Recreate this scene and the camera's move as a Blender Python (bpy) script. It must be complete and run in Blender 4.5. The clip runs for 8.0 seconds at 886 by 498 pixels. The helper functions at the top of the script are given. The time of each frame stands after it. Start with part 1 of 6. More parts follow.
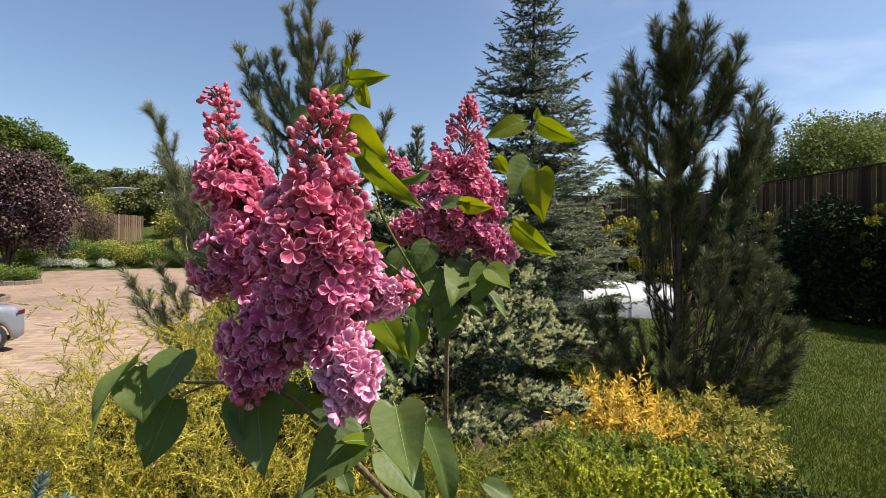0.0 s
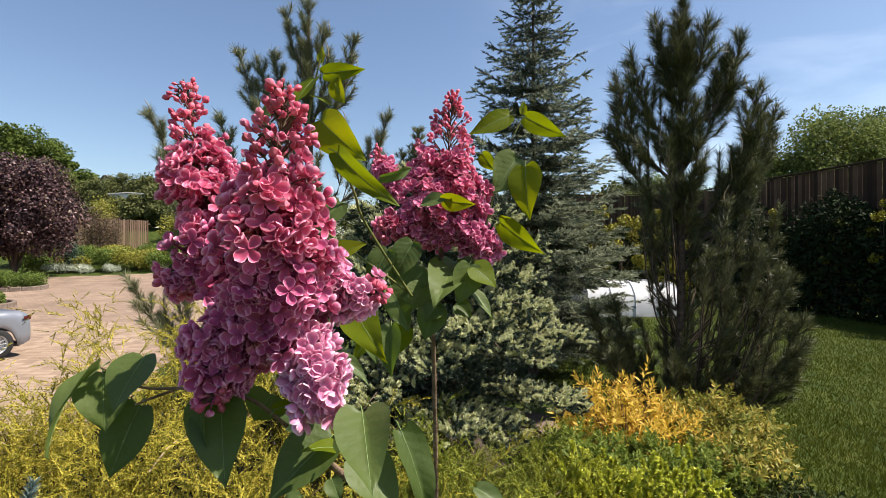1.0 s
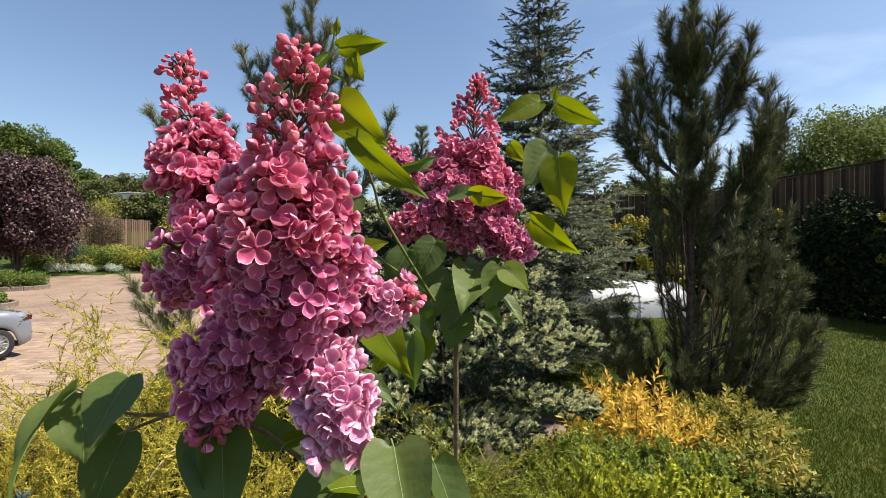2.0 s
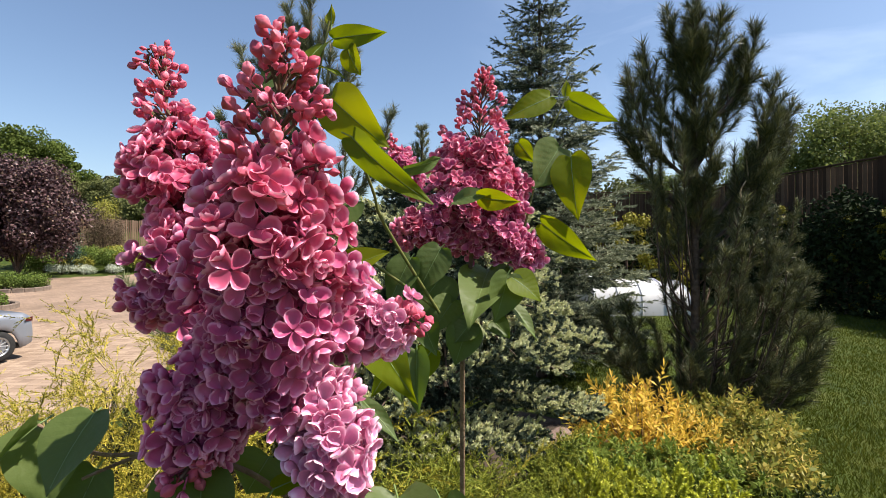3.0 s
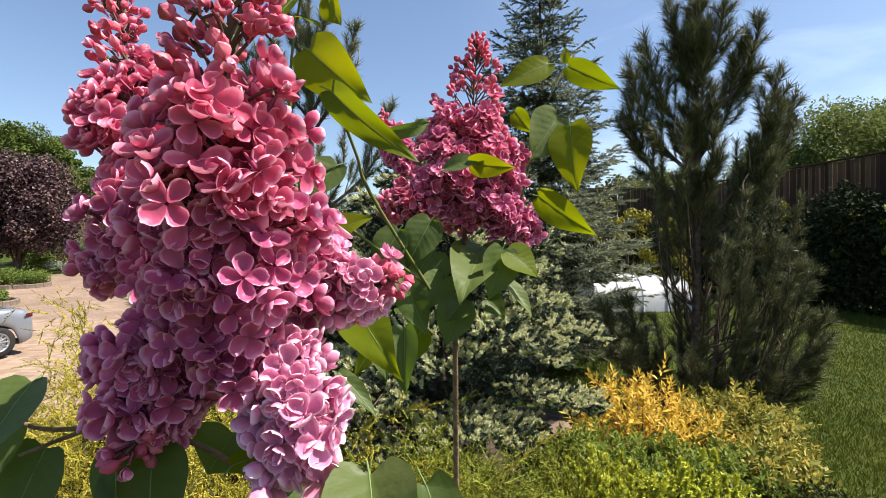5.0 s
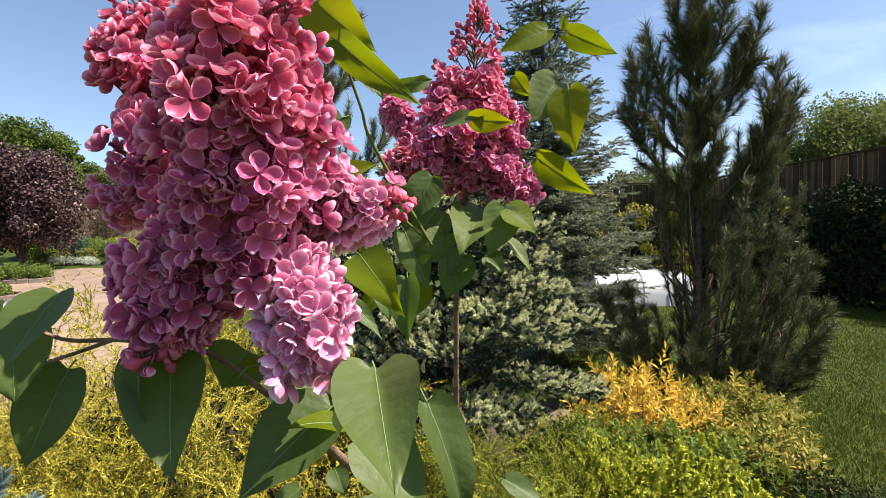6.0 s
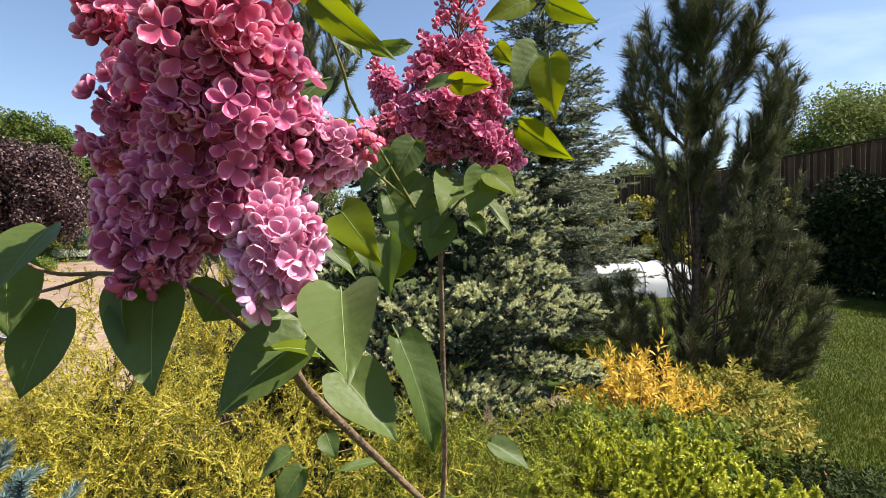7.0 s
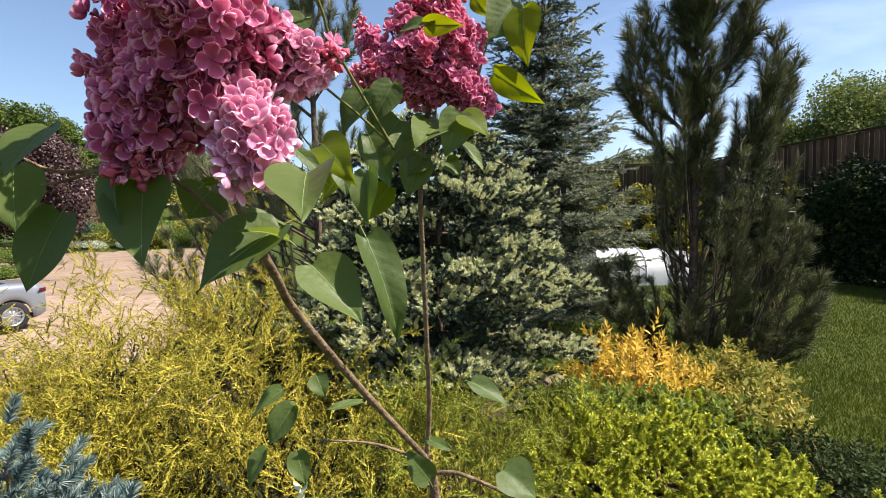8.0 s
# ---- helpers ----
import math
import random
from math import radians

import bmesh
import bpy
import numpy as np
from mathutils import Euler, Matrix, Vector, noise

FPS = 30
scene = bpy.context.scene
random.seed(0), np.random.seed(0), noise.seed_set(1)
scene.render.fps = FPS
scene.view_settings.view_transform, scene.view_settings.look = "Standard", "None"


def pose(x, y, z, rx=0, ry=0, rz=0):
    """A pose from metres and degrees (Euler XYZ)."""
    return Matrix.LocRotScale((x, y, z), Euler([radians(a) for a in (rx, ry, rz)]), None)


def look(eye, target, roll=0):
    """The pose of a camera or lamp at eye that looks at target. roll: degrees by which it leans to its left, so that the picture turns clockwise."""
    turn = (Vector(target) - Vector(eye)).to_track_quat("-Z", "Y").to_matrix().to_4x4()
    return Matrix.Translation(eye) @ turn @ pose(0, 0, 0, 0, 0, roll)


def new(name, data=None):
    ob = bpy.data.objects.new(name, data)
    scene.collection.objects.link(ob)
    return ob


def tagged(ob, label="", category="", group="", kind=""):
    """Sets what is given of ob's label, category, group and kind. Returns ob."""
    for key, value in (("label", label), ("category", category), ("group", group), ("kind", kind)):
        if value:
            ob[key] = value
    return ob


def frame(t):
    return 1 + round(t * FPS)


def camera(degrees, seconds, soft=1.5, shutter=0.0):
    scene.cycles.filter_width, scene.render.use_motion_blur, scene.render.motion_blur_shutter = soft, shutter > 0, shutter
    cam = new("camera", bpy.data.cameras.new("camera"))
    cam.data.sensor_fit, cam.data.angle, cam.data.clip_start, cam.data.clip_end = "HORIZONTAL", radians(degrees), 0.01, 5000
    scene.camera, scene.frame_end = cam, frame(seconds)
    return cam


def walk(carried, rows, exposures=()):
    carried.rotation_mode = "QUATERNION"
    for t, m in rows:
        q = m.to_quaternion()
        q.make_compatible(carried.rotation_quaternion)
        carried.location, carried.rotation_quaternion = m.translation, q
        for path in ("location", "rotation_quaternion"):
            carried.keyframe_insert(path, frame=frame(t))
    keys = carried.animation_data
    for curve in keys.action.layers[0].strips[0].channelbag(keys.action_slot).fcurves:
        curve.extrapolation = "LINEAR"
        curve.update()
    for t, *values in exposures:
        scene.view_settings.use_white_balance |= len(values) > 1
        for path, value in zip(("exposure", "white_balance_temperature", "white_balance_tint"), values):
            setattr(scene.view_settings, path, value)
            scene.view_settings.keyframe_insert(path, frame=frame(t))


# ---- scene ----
cam = camera(83.0, 8.0, soft=0.85)
PATH = [
    (0, (0.002, 0.016, 1.354), (-0.006, 2.016, 1.349), 0.5),
    (0.5, (0.019, 0.025, 1.36), (0.006, 2.025, 1.354), 0.1),
    (1, (0.029, 0.034, 1.351), (0.004, 2.034, 1.35), -0.2),
    (1.5, (0.012, 0.066, 1.347), (-0.018, 2.066, 1.348), -0.0),
    (3, (-0.006, 0.142, 1.36), (-0.04, 2.142, 1.354), -0.5),
    (3.5, (-0.001, 0.148, 1.36), (-0.033, 2.148, 1.357), -0.3),
    (4, (-0.001, 0.166, 1.356), (-0.03, 2.166, 1.349), -0.4),
    (4.5, (0.003, 0.177, 1.35), (-0.03, 2.177, 1.337), -0.5),
    (6, (0.004, 0.157, 1.294), (-0.04, 2.156, 1.261), -0.4),
    (6.5, (0.014, 0.148, 1.278), (-0.034, 2.147, 1.233), -0.5),
    (7, (0.025, 0.141, 1.261), (-0.028, 2.139, 1.202), -0.5),
    (7.5, (0.037, 0.124, 1.237), (-0.021, 2.122, 1.164), -0.6),
    (8, (0.055, 0.104, 1.2), (-0.01, 2.101, 1.107), -0.6),
]
walk(cam, [(t, look(eye, target, roll)) for t, eye, target, roll in PATH], [(0.0, 0.93, 6650, 11), (3.0, 1.03, 6650, 11), (6.0, 1.20, 6650, 11), (8.0, 1.22, 6650, 11)])

# ---- world and sun ----
SUN_EL, SUN_AZ = radians(55), radians(96)      # azimuth clockwise from +y
world = bpy.data.worlds.new("sky")
scene.world = world
world.use_nodes = True
wt = world.node_tree
sky = wt.nodes.new("ShaderNodeTexSky")
sky.sky_type, sky.sun_disc = "NISHITA", False
sky.sun_elevation, sky.sun_rotation = SUN_EL, SUN_AZ
sky.air_density, sky.dust_density, sky.ozone_density = 1.0, 0.9, 2.6
cirrus_at = wt.nodes.new("ShaderNodeTexCoord")
cirrus_map = wt.nodes.new("ShaderNodeMapping")
cirrus_map.inputs["Scale"].default_value, cirrus_map.inputs["Rotation"].default_value = (2.2, 2.2, 6.0), (0.3, 0.5, 0.7)
cirrus = wt.nodes.new("ShaderNodeTexNoise")
cirrus.inputs["Scale"].default_value, cirrus.inputs["Detail"].default_value, cirrus.inputs["Distortion"].default_value = 1.6, 7, 0.6
cirrus_range = wt.nodes.new("ShaderNodeMapRange")
cirrus_range.inputs[1].default_value, cirrus_range.inputs[2].default_value, cirrus_range.inputs[4].default_value = 0.46, 0.84, 1.9
cirrus_mix = wt.nodes.new("ShaderNodeMix")
cirrus_mix.data_type, cirrus_mix.blend_type = "RGBA", "ADD"
cirrus_mix.inputs[0].default_value = 1.0
wt.links.new(cirrus_at.outputs["Generated"], cirrus_map.inputs[0])
wt.links.new(cirrus_map.outputs[0], cirrus.inputs["Vector"])
wt.links.new(cirrus.outputs[0], cirrus_range.inputs[0])
wt.links.new(sky.outputs[0], cirrus_mix.inputs[6])
quarter = wt.nodes.new("ShaderNodeVectorMath")
quarter.operation = "DOT_PRODUCT"
quarter.inputs[1].default_value = (0.50, 0.78, 0.37)
veil = wt.nodes.new("ShaderNodeMapRange")
veil.interpolation_type = "SMOOTHSTEP"
veil.inputs[1].default_value, veil.inputs[2].default_value, veil.inputs[4].default_value = 0.86, 0.99, 1.0
thin = wt.nodes.new("ShaderNodeMath")
thin.operation = "MULTIPLY"
wt.links.new(cirrus_at.outputs["Generated"], quarter.inputs[0])
wt.links.new(quarter.outputs["Value"], veil.inputs[0])
wt.links.new(veil.outputs[0], thin.inputs[0])
wt.links.new(cirrus_range.outputs[0], thin.inputs[1])
wt.links.new(thin.outputs[0], cirrus_mix.inputs[7])
wt.links.new(cirrus_mix.outputs[2], wt.nodes["Background"].inputs[0])
wt.nodes["Background"].inputs[1].default_value = 0.085
lamp = bpy.data.lights.new("sun", "SUN")
lamp.energy, lamp.angle, lamp.color = 5.0, radians(0.53), (1.0, 0.94, 0.84)
sun = new("sun", lamp)
sun_way = Vector((math.sin(SUN_AZ) * math.cos(SUN_EL), math.cos(SUN_AZ) * math.cos(SUN_EL), math.sin(SUN_EL)))
sun.matrix_world = look(sun_way * 40, (0, 0, 0))

# ---- materials ----


def ramp_mat(name, colours, rough=0.6, through_light=0.0, glow=None, scale=30.0, bump=0.0, by="island", spec=0.18, noise_mix=0.35, bump_scale=None, sheen=0.0):
    """A surface whose colour varies from piece to piece and, more finely, over each piece."""
    m = bpy.data.materials.new(name)
    m.use_nodes = True
    t, n, l = m.node_tree, m.node_tree.nodes, m.node_tree.links
    bsdf = n["Principled BSDF"]
    bsdf.inputs["Roughness"].default_value = rough
    bsdf.inputs["Specular IOR Level"].default_value = spec
    if sheen:
        bsdf.inputs["Sheen Weight"].default_value = sheen
    ramp = n.new("ShaderNodeValToRGB")
    while len(ramp.color_ramp.elements) < len(colours):
        ramp.color_ramp.elements.new(0.5)
    for i, c in enumerate(colours):
        e = ramp.color_ramp.elements[i]
        e.position = i / max(1, len(colours) - 1)
        e.color = (*c, 1)
    coord = n.new("ShaderNodeTexCoord")
    tex = n.new("ShaderNodeTexNoise")
    tex.inputs["Scale"].default_value, tex.inputs["Detail"].default_value = scale, 5
    l.new(coord.outputs["Object"], tex.inputs["Vector"])
    if by == "none":
        l.new(tex.outputs[0], ramp.inputs[0])
        spread = n.new("ShaderNodeMapRange")
        spread.inputs[1].default_value, spread.inputs[2].default_value = 0.3, 0.7
        l.new(tex.outputs[0], spread.inputs[0])
        l.new(spread.outputs[0], ramp.inputs[0])
    else:
        if by == "island":
            src = n.new("ShaderNodeNewGeometry").outputs["Random Per Island"]
        else:
            src = n.new("ShaderNodeObjectInfo").outputs["Random"]
        mix = n.new("ShaderNodeMix")
        mix.inputs[0].default_value = noise_mix
        l.new(src, mix.inputs[2])
        l.new(tex.outputs[0], mix.inputs[3])
        l.new(mix.outputs[0], ramp.inputs[0])
    l.new(ramp.outputs[0], bsdf.inputs["Base Color"])
    if bump:
        b = n.new("ShaderNodeBump")
        b.inputs["Strength"].default_value, b.inputs["Distance"].default_value = bump, 0.01
        fine = n.new("ShaderNodeTexNoise")
        fine.inputs["Scale"].default_value, fine.inputs["Detail"].default_value = bump_scale or scale * 4, 6
        l.new(coord.outputs["Object"], fine.inputs["Vector"])
        l.new(fine.outputs[0], b.inputs["Height"])
        l.new(b.outputs[0], bsdf.inputs["Normal"])
    if through_light:
        tr = n.new("ShaderNodeBsdfTranslucent")
        if glow:
            tint = n.new("ShaderNodeMix")
            tint.data_type, tint.blend_type = "RGBA", "MULTIPLY"
            tint.inputs[0].default_value = 1.0
            tint.inputs[7].default_value = (*glow, 1)
            l.new(ramp.outputs[0], tint.inputs[6])
            l.new(tint.outputs[2], tr.inputs[0])
        else:
            l.new(ramp.outputs[0], tr.inputs[0])
        ms = n.new("ShaderNodeMixShader")
        ms.inputs[0].default_value = through_light
        l.new(bsdf.outputs[0], ms.inputs[1])
        l.new(tr.outputs[0], ms.inputs[2])
        l.new(ms.outputs[0], n["Material Output"].inputs[0])
    return m


def plain(name, colour, rough=0.5, metal=0.0, spec=0.5, coat=0.0):
    m = bpy.data.materials.new(name)
    m.use_nodes = True
    b = m.node_tree.nodes["Principled BSDF"]
    b.inputs["Base Color"].default_value = (*colour, 1)
    b.inputs["Roughness"].default_value, b.inputs["Metallic"].default_value = rough, metal
    b.inputs["Specular IOR Level"].default_value, b.inputs["Coat Weight"].default_value = spec, coat
    return m


def petal_mat(name, dark, mid, rim):
    """Petal: rosy body that varies flower by flower, veined, with a paler margin and shade painted in at its base;
    light shines through.
    """
    m = bpy.data.materials.new(name)
    m.use_nodes = True
    t, n, l = m.node_tree, m.node_tree.nodes, m.node_tree.links
    bsdf = n["Principled BSDF"]
    bsdf.inputs["Roughness"].default_value = 0.42
    bsdf.inputs["Specular IOR Level"].default_value = 0.25
    body = n.new("ShaderNodeMix")
    body.data_type = "RGBA"
    body.inputs[6].default_value, body.inputs[7].default_value = (*dark, 1), (*mid, 1)
    rnd = n.new("ShaderNodeObjectInfo")
    coord = n.new("ShaderNodeTexCoord")
    tex = n.new("ShaderNodeTexNoise")
    tex.inputs["Scale"].default_value, tex.inputs["Detail"].default_value = 160, 4
    l.new(coord.outputs["Object"], tex.inputs["Vector"])
    mixv = n.new("ShaderNodeMix")
    mixv.inputs[0].default_value = 0.4
    l.new(rnd.outputs["Random"], mixv.inputs[2])
    l.new(tex.outputs[0], mixv.inputs[3])
    l.new(mixv.outputs[0], body.inputs[0])
    att = n.new("ShaderNodeAttribute")
    att.attribute_name = "rim"
    edge = n.new("ShaderNodeMapRange")
    edge.interpolation_type = "SMOOTHSTEP"
    edge.inputs[1].default_value, edge.inputs[2].default_value = 0.62, 1.02
    l.new(att.outputs["Fac"], edge.inputs[0])
    col = n.new("ShaderNodeMix")
    col.data_type = "RGBA"
    col.inputs[7].default_value = (*rim, 1)
    l.new(edge.outputs[0], col.inputs[0])
    l.new(body.outputs[2], col.inputs[6])
    # colour darkens towards the petal's base and midline, shade painted in for depth
    throat_shade = n.new("ShaderNodeMapRange")
    throat_shade.inputs[1].default_value, throat_shade.inputs[2].default_value, throat_shade.inputs[3].default_value, throat_shade.inputs[4].default_value = 0.0, 0.55, 0.62, 1.0
    l.new(att.outputs["Fac"], throat_shade.inputs[0])
    deep = n.new("ShaderNodeMix")
    deep.data_type, deep.blend_type = "RGBA", "MULTIPLY"
    deep.inputs[0].default_value = 1.0
    l.new(col.outputs[2], deep.inputs[6])
    l.new(throat_shade.outputs[0], deep.inputs[7])
    col = deep
    l.new(col.outputs[2], bsdf.inputs["Base Color"])
    b = n.new("ShaderNodeBump")
    b.inputs["Strength"].default_value, b.inputs["Distance"].default_value = 0.5, 0.0012
    l.new(tex.outputs[0], b.inputs["Height"])
    l.new(b.outputs[0], bsdf.inputs["Normal"])
    tr = n.new("ShaderNodeBsdfTranslucent")
    l.new(col.outputs[2], tr.inputs[0])
    ms = n.new("ShaderNodeMixShader")
    ms.inputs[0].default_value = 0.26
    l.new(bsdf.outputs[0], ms.inputs[1])
    l.new(tr.outputs[0], ms.inputs[2])
    l.new(ms.outputs[0], n["Material Output"].inputs[0])
    return m


PETAL_ROSE = petal_mat("petal_rose", (0.50, 0.055, 0.145), (0.82, 0.190, 0.325), (0.90, 0.43, 0.56))
PETAL_MAUVE = petal_mat("petal_mauve", (0.42, 0.050, 0.160), (0.73, 0.180, 0.345), (0.87, 0.43, 0.59))
PETAL_PALE = petal_mat("petal_pale", (0.65, 0.20, 0.37), (0.84, 0.36, 0.53), (0.93, 0.64, 0.77))
BUD = ramp_mat("bud_rose", [(0.48, 0.05, 0.10), (0.70, 0.145, 0.22), (0.88, 0.36, 0.43)], 0.42, 0.25, scale=170, by="object", noise_mix=0.5, spec=0.35)
FLOWER_STEM = ramp_mat("flower_stem", [(0.085, 0.080, 0.030), (0.13, 0.055, 0.055)], 0.6, scale=60, by="none")
LEAF = ramp_mat("lilac_leaf", [(0.052, 0.078, 0.020), (0.078, 0.110, 0.029), (0.105, 0.138, 0.038)], 0.5, 0.30, (1.8, 2.1, 0.35), scale=22, bump=0.18, by="object", spec=0.28, bump_scale=60)
LEAF_YOUNG = ramp_mat("lilac_young_leaf", [(0.105, 0.155, 0.006), (0.155, 0.205, 0.008), (0.22, 0.235, 0.010)], 0.5, 0.60, (1.30, 1.15, 0.20), scale=22, bump=0.1, by="object", spec=0.2, bump_scale=60)


def add_veins(m, pale):
    """Side veins that run slantwise from the midrib: a paler, slightly sunken line each."""
    n, l = m.node_tree.nodes, m.node_tree.links
    bsdf = n["Principled BSDF"]
    src = bsdf.inputs["Base Color"].links[0].from_socket
    a, c = n.new("ShaderNodeAttribute"), n.new("ShaderNodeAttribute")
    a.attribute_name, c.attribute_name = "along", "across"
    up = n.new("ShaderNodeMath")
    up.operation = "MULTIPLY"
    up.inputs[1].default_value = 8.5
    l.new(a.outputs["Fac"], up.inputs[0])
    slant = n.new("ShaderNodeMath")
    slant.operation = "MULTIPLY_ADD"
    slant.inputs[1].default_value = -1.9
    l.new(c.outputs["Fac"], slant.inputs[0])
    l.new(up.outputs[0], slant.inputs[2])
    tooth = n.new("ShaderNodeMath")
    tooth.operation = "PINGPONG"
    tooth.inputs[1].default_value = 0.5
    l.new(slant.outputs[0], tooth.inputs[0])
    line = n.new("ShaderNodeMapRange")
    line.interpolation_type = "SMOOTHSTEP"
    line.inputs[1].default_value, line.inputs[2].default_value, line.inputs[3].default_value, line.inputs[4].default_value = 0.0, 0.075, 0.24, 0.0
    l.new(tooth.outputs[0], line.inputs[0])
    mix = n.new("ShaderNodeMix")
    mix.data_type = "RGBA"
    mix.inputs[7].default_value = (*pale, 1)
    l.new(line.outputs[0], mix.inputs[0])
    l.new(src, mix.inputs[6])
    l.new(mix.outputs[2], bsdf.inputs["Base Color"])
    swell = n.new("ShaderNodeBump")
    swell.inputs["Strength"].default_value, swell.inputs["Distance"].default_value = 0.28, 0.0008
    l.new(tooth.outputs[0], swell.inputs["Height"])
    old = bsdf.inputs["Normal"].links
    if old:
        l.new(old[0].from_socket, swell.inputs["Normal"])
    l.new(swell.outputs[0], bsdf.inputs["Normal"])


add_veins(LEAF, (0.115, 0.155, 0.055))
add_veins(LEAF_YOUNG, (0.22, 0.27, 0.025))
VEIN = ramp_mat("leaf_vein", [(0.12, 0.18, 0.06), (0.18, 0.25, 0.09)], 0.5, scale=50, by="none")
TWIG = ramp_mat("lilac_bark", [(0.10, 0.065, 0.04), (0.19, 0.125, 0.08), (0.26, 0.18, 0.12)], 0.8, scale=70, bump=0.6, by="none", bump_scale=220)
GREEN_TWIG = ramp_mat("green_twig", [(0.10, 0.12, 0.03), (0.16, 0.15, 0.05)], 0.6, scale=60, by="none")
BARK = ramp_mat("conifer_bark", [(0.035, 0.026, 0.02), (0.085, 0.06, 0.045), (0.14, 0.10, 0.075)], 0.9, scale=25, bump=0.8, by="none", bump_scale=60)
PINE_DARK = ramp_mat("pine_needles", [(0.014, 0.020, 0.009), (0.062, 0.072, 0.028), (0.30, 0.28, 0.11)], 0.42, 0.10, scale=4, spec=0.35)
PINE_GREY = ramp_mat("grey_pine_needles", [(0.075, 0.092, 0.048), (0.155, 0.168, 0.085), (0.31, 0.28, 0.15)], 0.55, 0.15, scale=4, spec=0.25)
CANDLE = ramp_mat("pine_candle", [(0.24, 0.17, 0.10), (0.36, 0.28, 0.17)], 0.6, scale=40)
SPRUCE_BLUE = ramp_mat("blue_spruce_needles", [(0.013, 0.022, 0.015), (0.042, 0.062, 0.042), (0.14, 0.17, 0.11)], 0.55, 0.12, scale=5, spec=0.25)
SPRUCE_TIP = ramp_mat("spruce_toplit_new_growth", [(0.30, 0.34, 0.185), (0.55, 0.56, 0.31), (0.75, 0.70, 0.42)], 0.55, 0.3, scale=5, spec=0.25)
SPRUCE_GREY = ramp_mat("spruce_grey_tips", [(0.13, 0.152, 0.10), (0.26, 0.285, 0.185), (0.45, 0.46, 0.31)], 0.55, 0.12, scale=4, spec=0.25)
SPRUCE_GREEN = ramp_mat("spruce_needles", [(0.020, 0.030, 0.021), (0.068, 0.090, 0.060), (0.19, 0.22, 0.15)], 0.55, 0.12, scale=4, spec=0.25)
BLUE_SHRUB = ramp_mat("silver_blue_needles", [(0.030, 0.060, 0.060), (0.095, 0.150, 0.145), (0.40, 0.45, 0.40)], 0.5, 0.15, scale=12)
JUNIPER = ramp_mat("golden_juniper", [(0.050, 0.074, 0.010), (0.20, 0.190, 0.022), (0.43, 0.345, 0.045), (0.65, 0.505, 0.11)], 0.55, 0.14, scale=3.0, noise_mix=0.5)
GREEN_JUNIPER = ramp_mat("green_juniper", [(0.06, 0.09, 0.014), (0.13, 0.16, 0.02), (0.24, 0.25, 0.03), (0.38, 0.35, 0.06)], 0.55, 0.14, scale=3.0, noise_mix=0.5)
# near-black olive for the juniper's inner sprays: shade between plumes put into colour
INNER_SHADE = ramp_mat("juniper_inner_shade", [(0.012, 0.016, 0.006), (0.028, 0.032, 0.010), (0.06, 0.052, 0.020)], 0.9, scale=3.0)
MOSSY = ramp_mat("lime_dwarf_spruce", [(0.15, 0.18, 0.015), (0.46, 0.48, 0.050), (0.72, 0.68, 0.15)], 0.5, 0.18, scale=9, noise_mix=0.5)
SPIREA = ramp_mat("golden_spirea_leaves", [(0.22, 0.20, 0.03), (0.52, 0.37, 0.045), (0.68, 0.46, 0.085), (0.62, 0.25, 0.07)], 0.5, 0.35, scale=5, noise_mix=0.45)
MIXED = ramp_mat("low_shrub_leaves", [(0.06, 0.090, 0.015), (0.16, 0.18, 0.034), (0.36, 0.30, 0.06), (0.46, 0.24, 0.07)], 0.5, 0.3, scale=4, noise_mix=0.5)
DARK_SHRUB = ramp_mat("dark_shrub_leaves", [(0.014, 0.025, 0.006), (0.03, 0.046, 0.012), (0.065, 0.08, 0.024)], 0.6, 0.2, spec=0.12, scale=4, noise_mix=0.5)
GROUNDCOVER = ramp_mat("ground_cover_leaves", [(0.07, 0.11, 0.015), (0.14, 0.19, 0.03), (0.24, 0.26, 0.055)], 0.5, 0.3, scale=4, noise_mix=0.5)
GRASS = ramp_mat("grass_blades", [(0.034, 0.050, 0.004), (0.070, 0.091, 0.008), (0.155, 0.145, 0.028)], 0.75, 0.3, scale=1.3, noise_mix=0.6, spec=0.15)
SOIL = ramp_mat("dark_mulch", [(0.02, 0.015, 0.01), (0.05, 0.036, 0.026), (0.08, 0.06, 0.045)], 0.95, scale=12, bump=0.9, by="none")
PURPLE = ramp_mat("purple_leaves", [(0.008, 0.003, 0.004), (0.020, 0.008, 0.010), (0.048, 0.022, 0.026), (0.17, 0.10, 0.105), (0.13, 0.105, 0.04)], 0.42, 0.10, scale=0.8, spec=0.28, noise_mix=0.2)
TREE_GREEN = ramp_mat("tree_leaves", [(0.06, 0.085, 0.022), (0.14, 0.175, 0.045), (0.27, 0.285, 0.09)], 0.65, 0.4, scale=0.4, noise_mix=0.5)
TREE_DEEP = ramp_mat("deep_tree_leaves", [(0.035, 0.055, 0.018), (0.085, 0.115, 0.036), (0.18, 0.20, 0.075)], 0.65, 0.35, scale=0.5, noise_mix=0.5)
TREE_FAR = ramp_mat("far_tree_leaves", [(0.055, 0.068, 0.022), (0.105, 0.118, 0.038), (0.19, 0.185, 0.075)], 0.7, 0.25, scale=0.2, noise_mix=0.5)
HILL_GREEN = ramp_mat("hillside_leaves", [(0.062, 0.088, 0.020), (0.10, 0.135, 0.030), (0.135, 0.165, 0.042)], 0.8, 0.3, scale=0.15, noise_mix=0.7, spec=0.08)
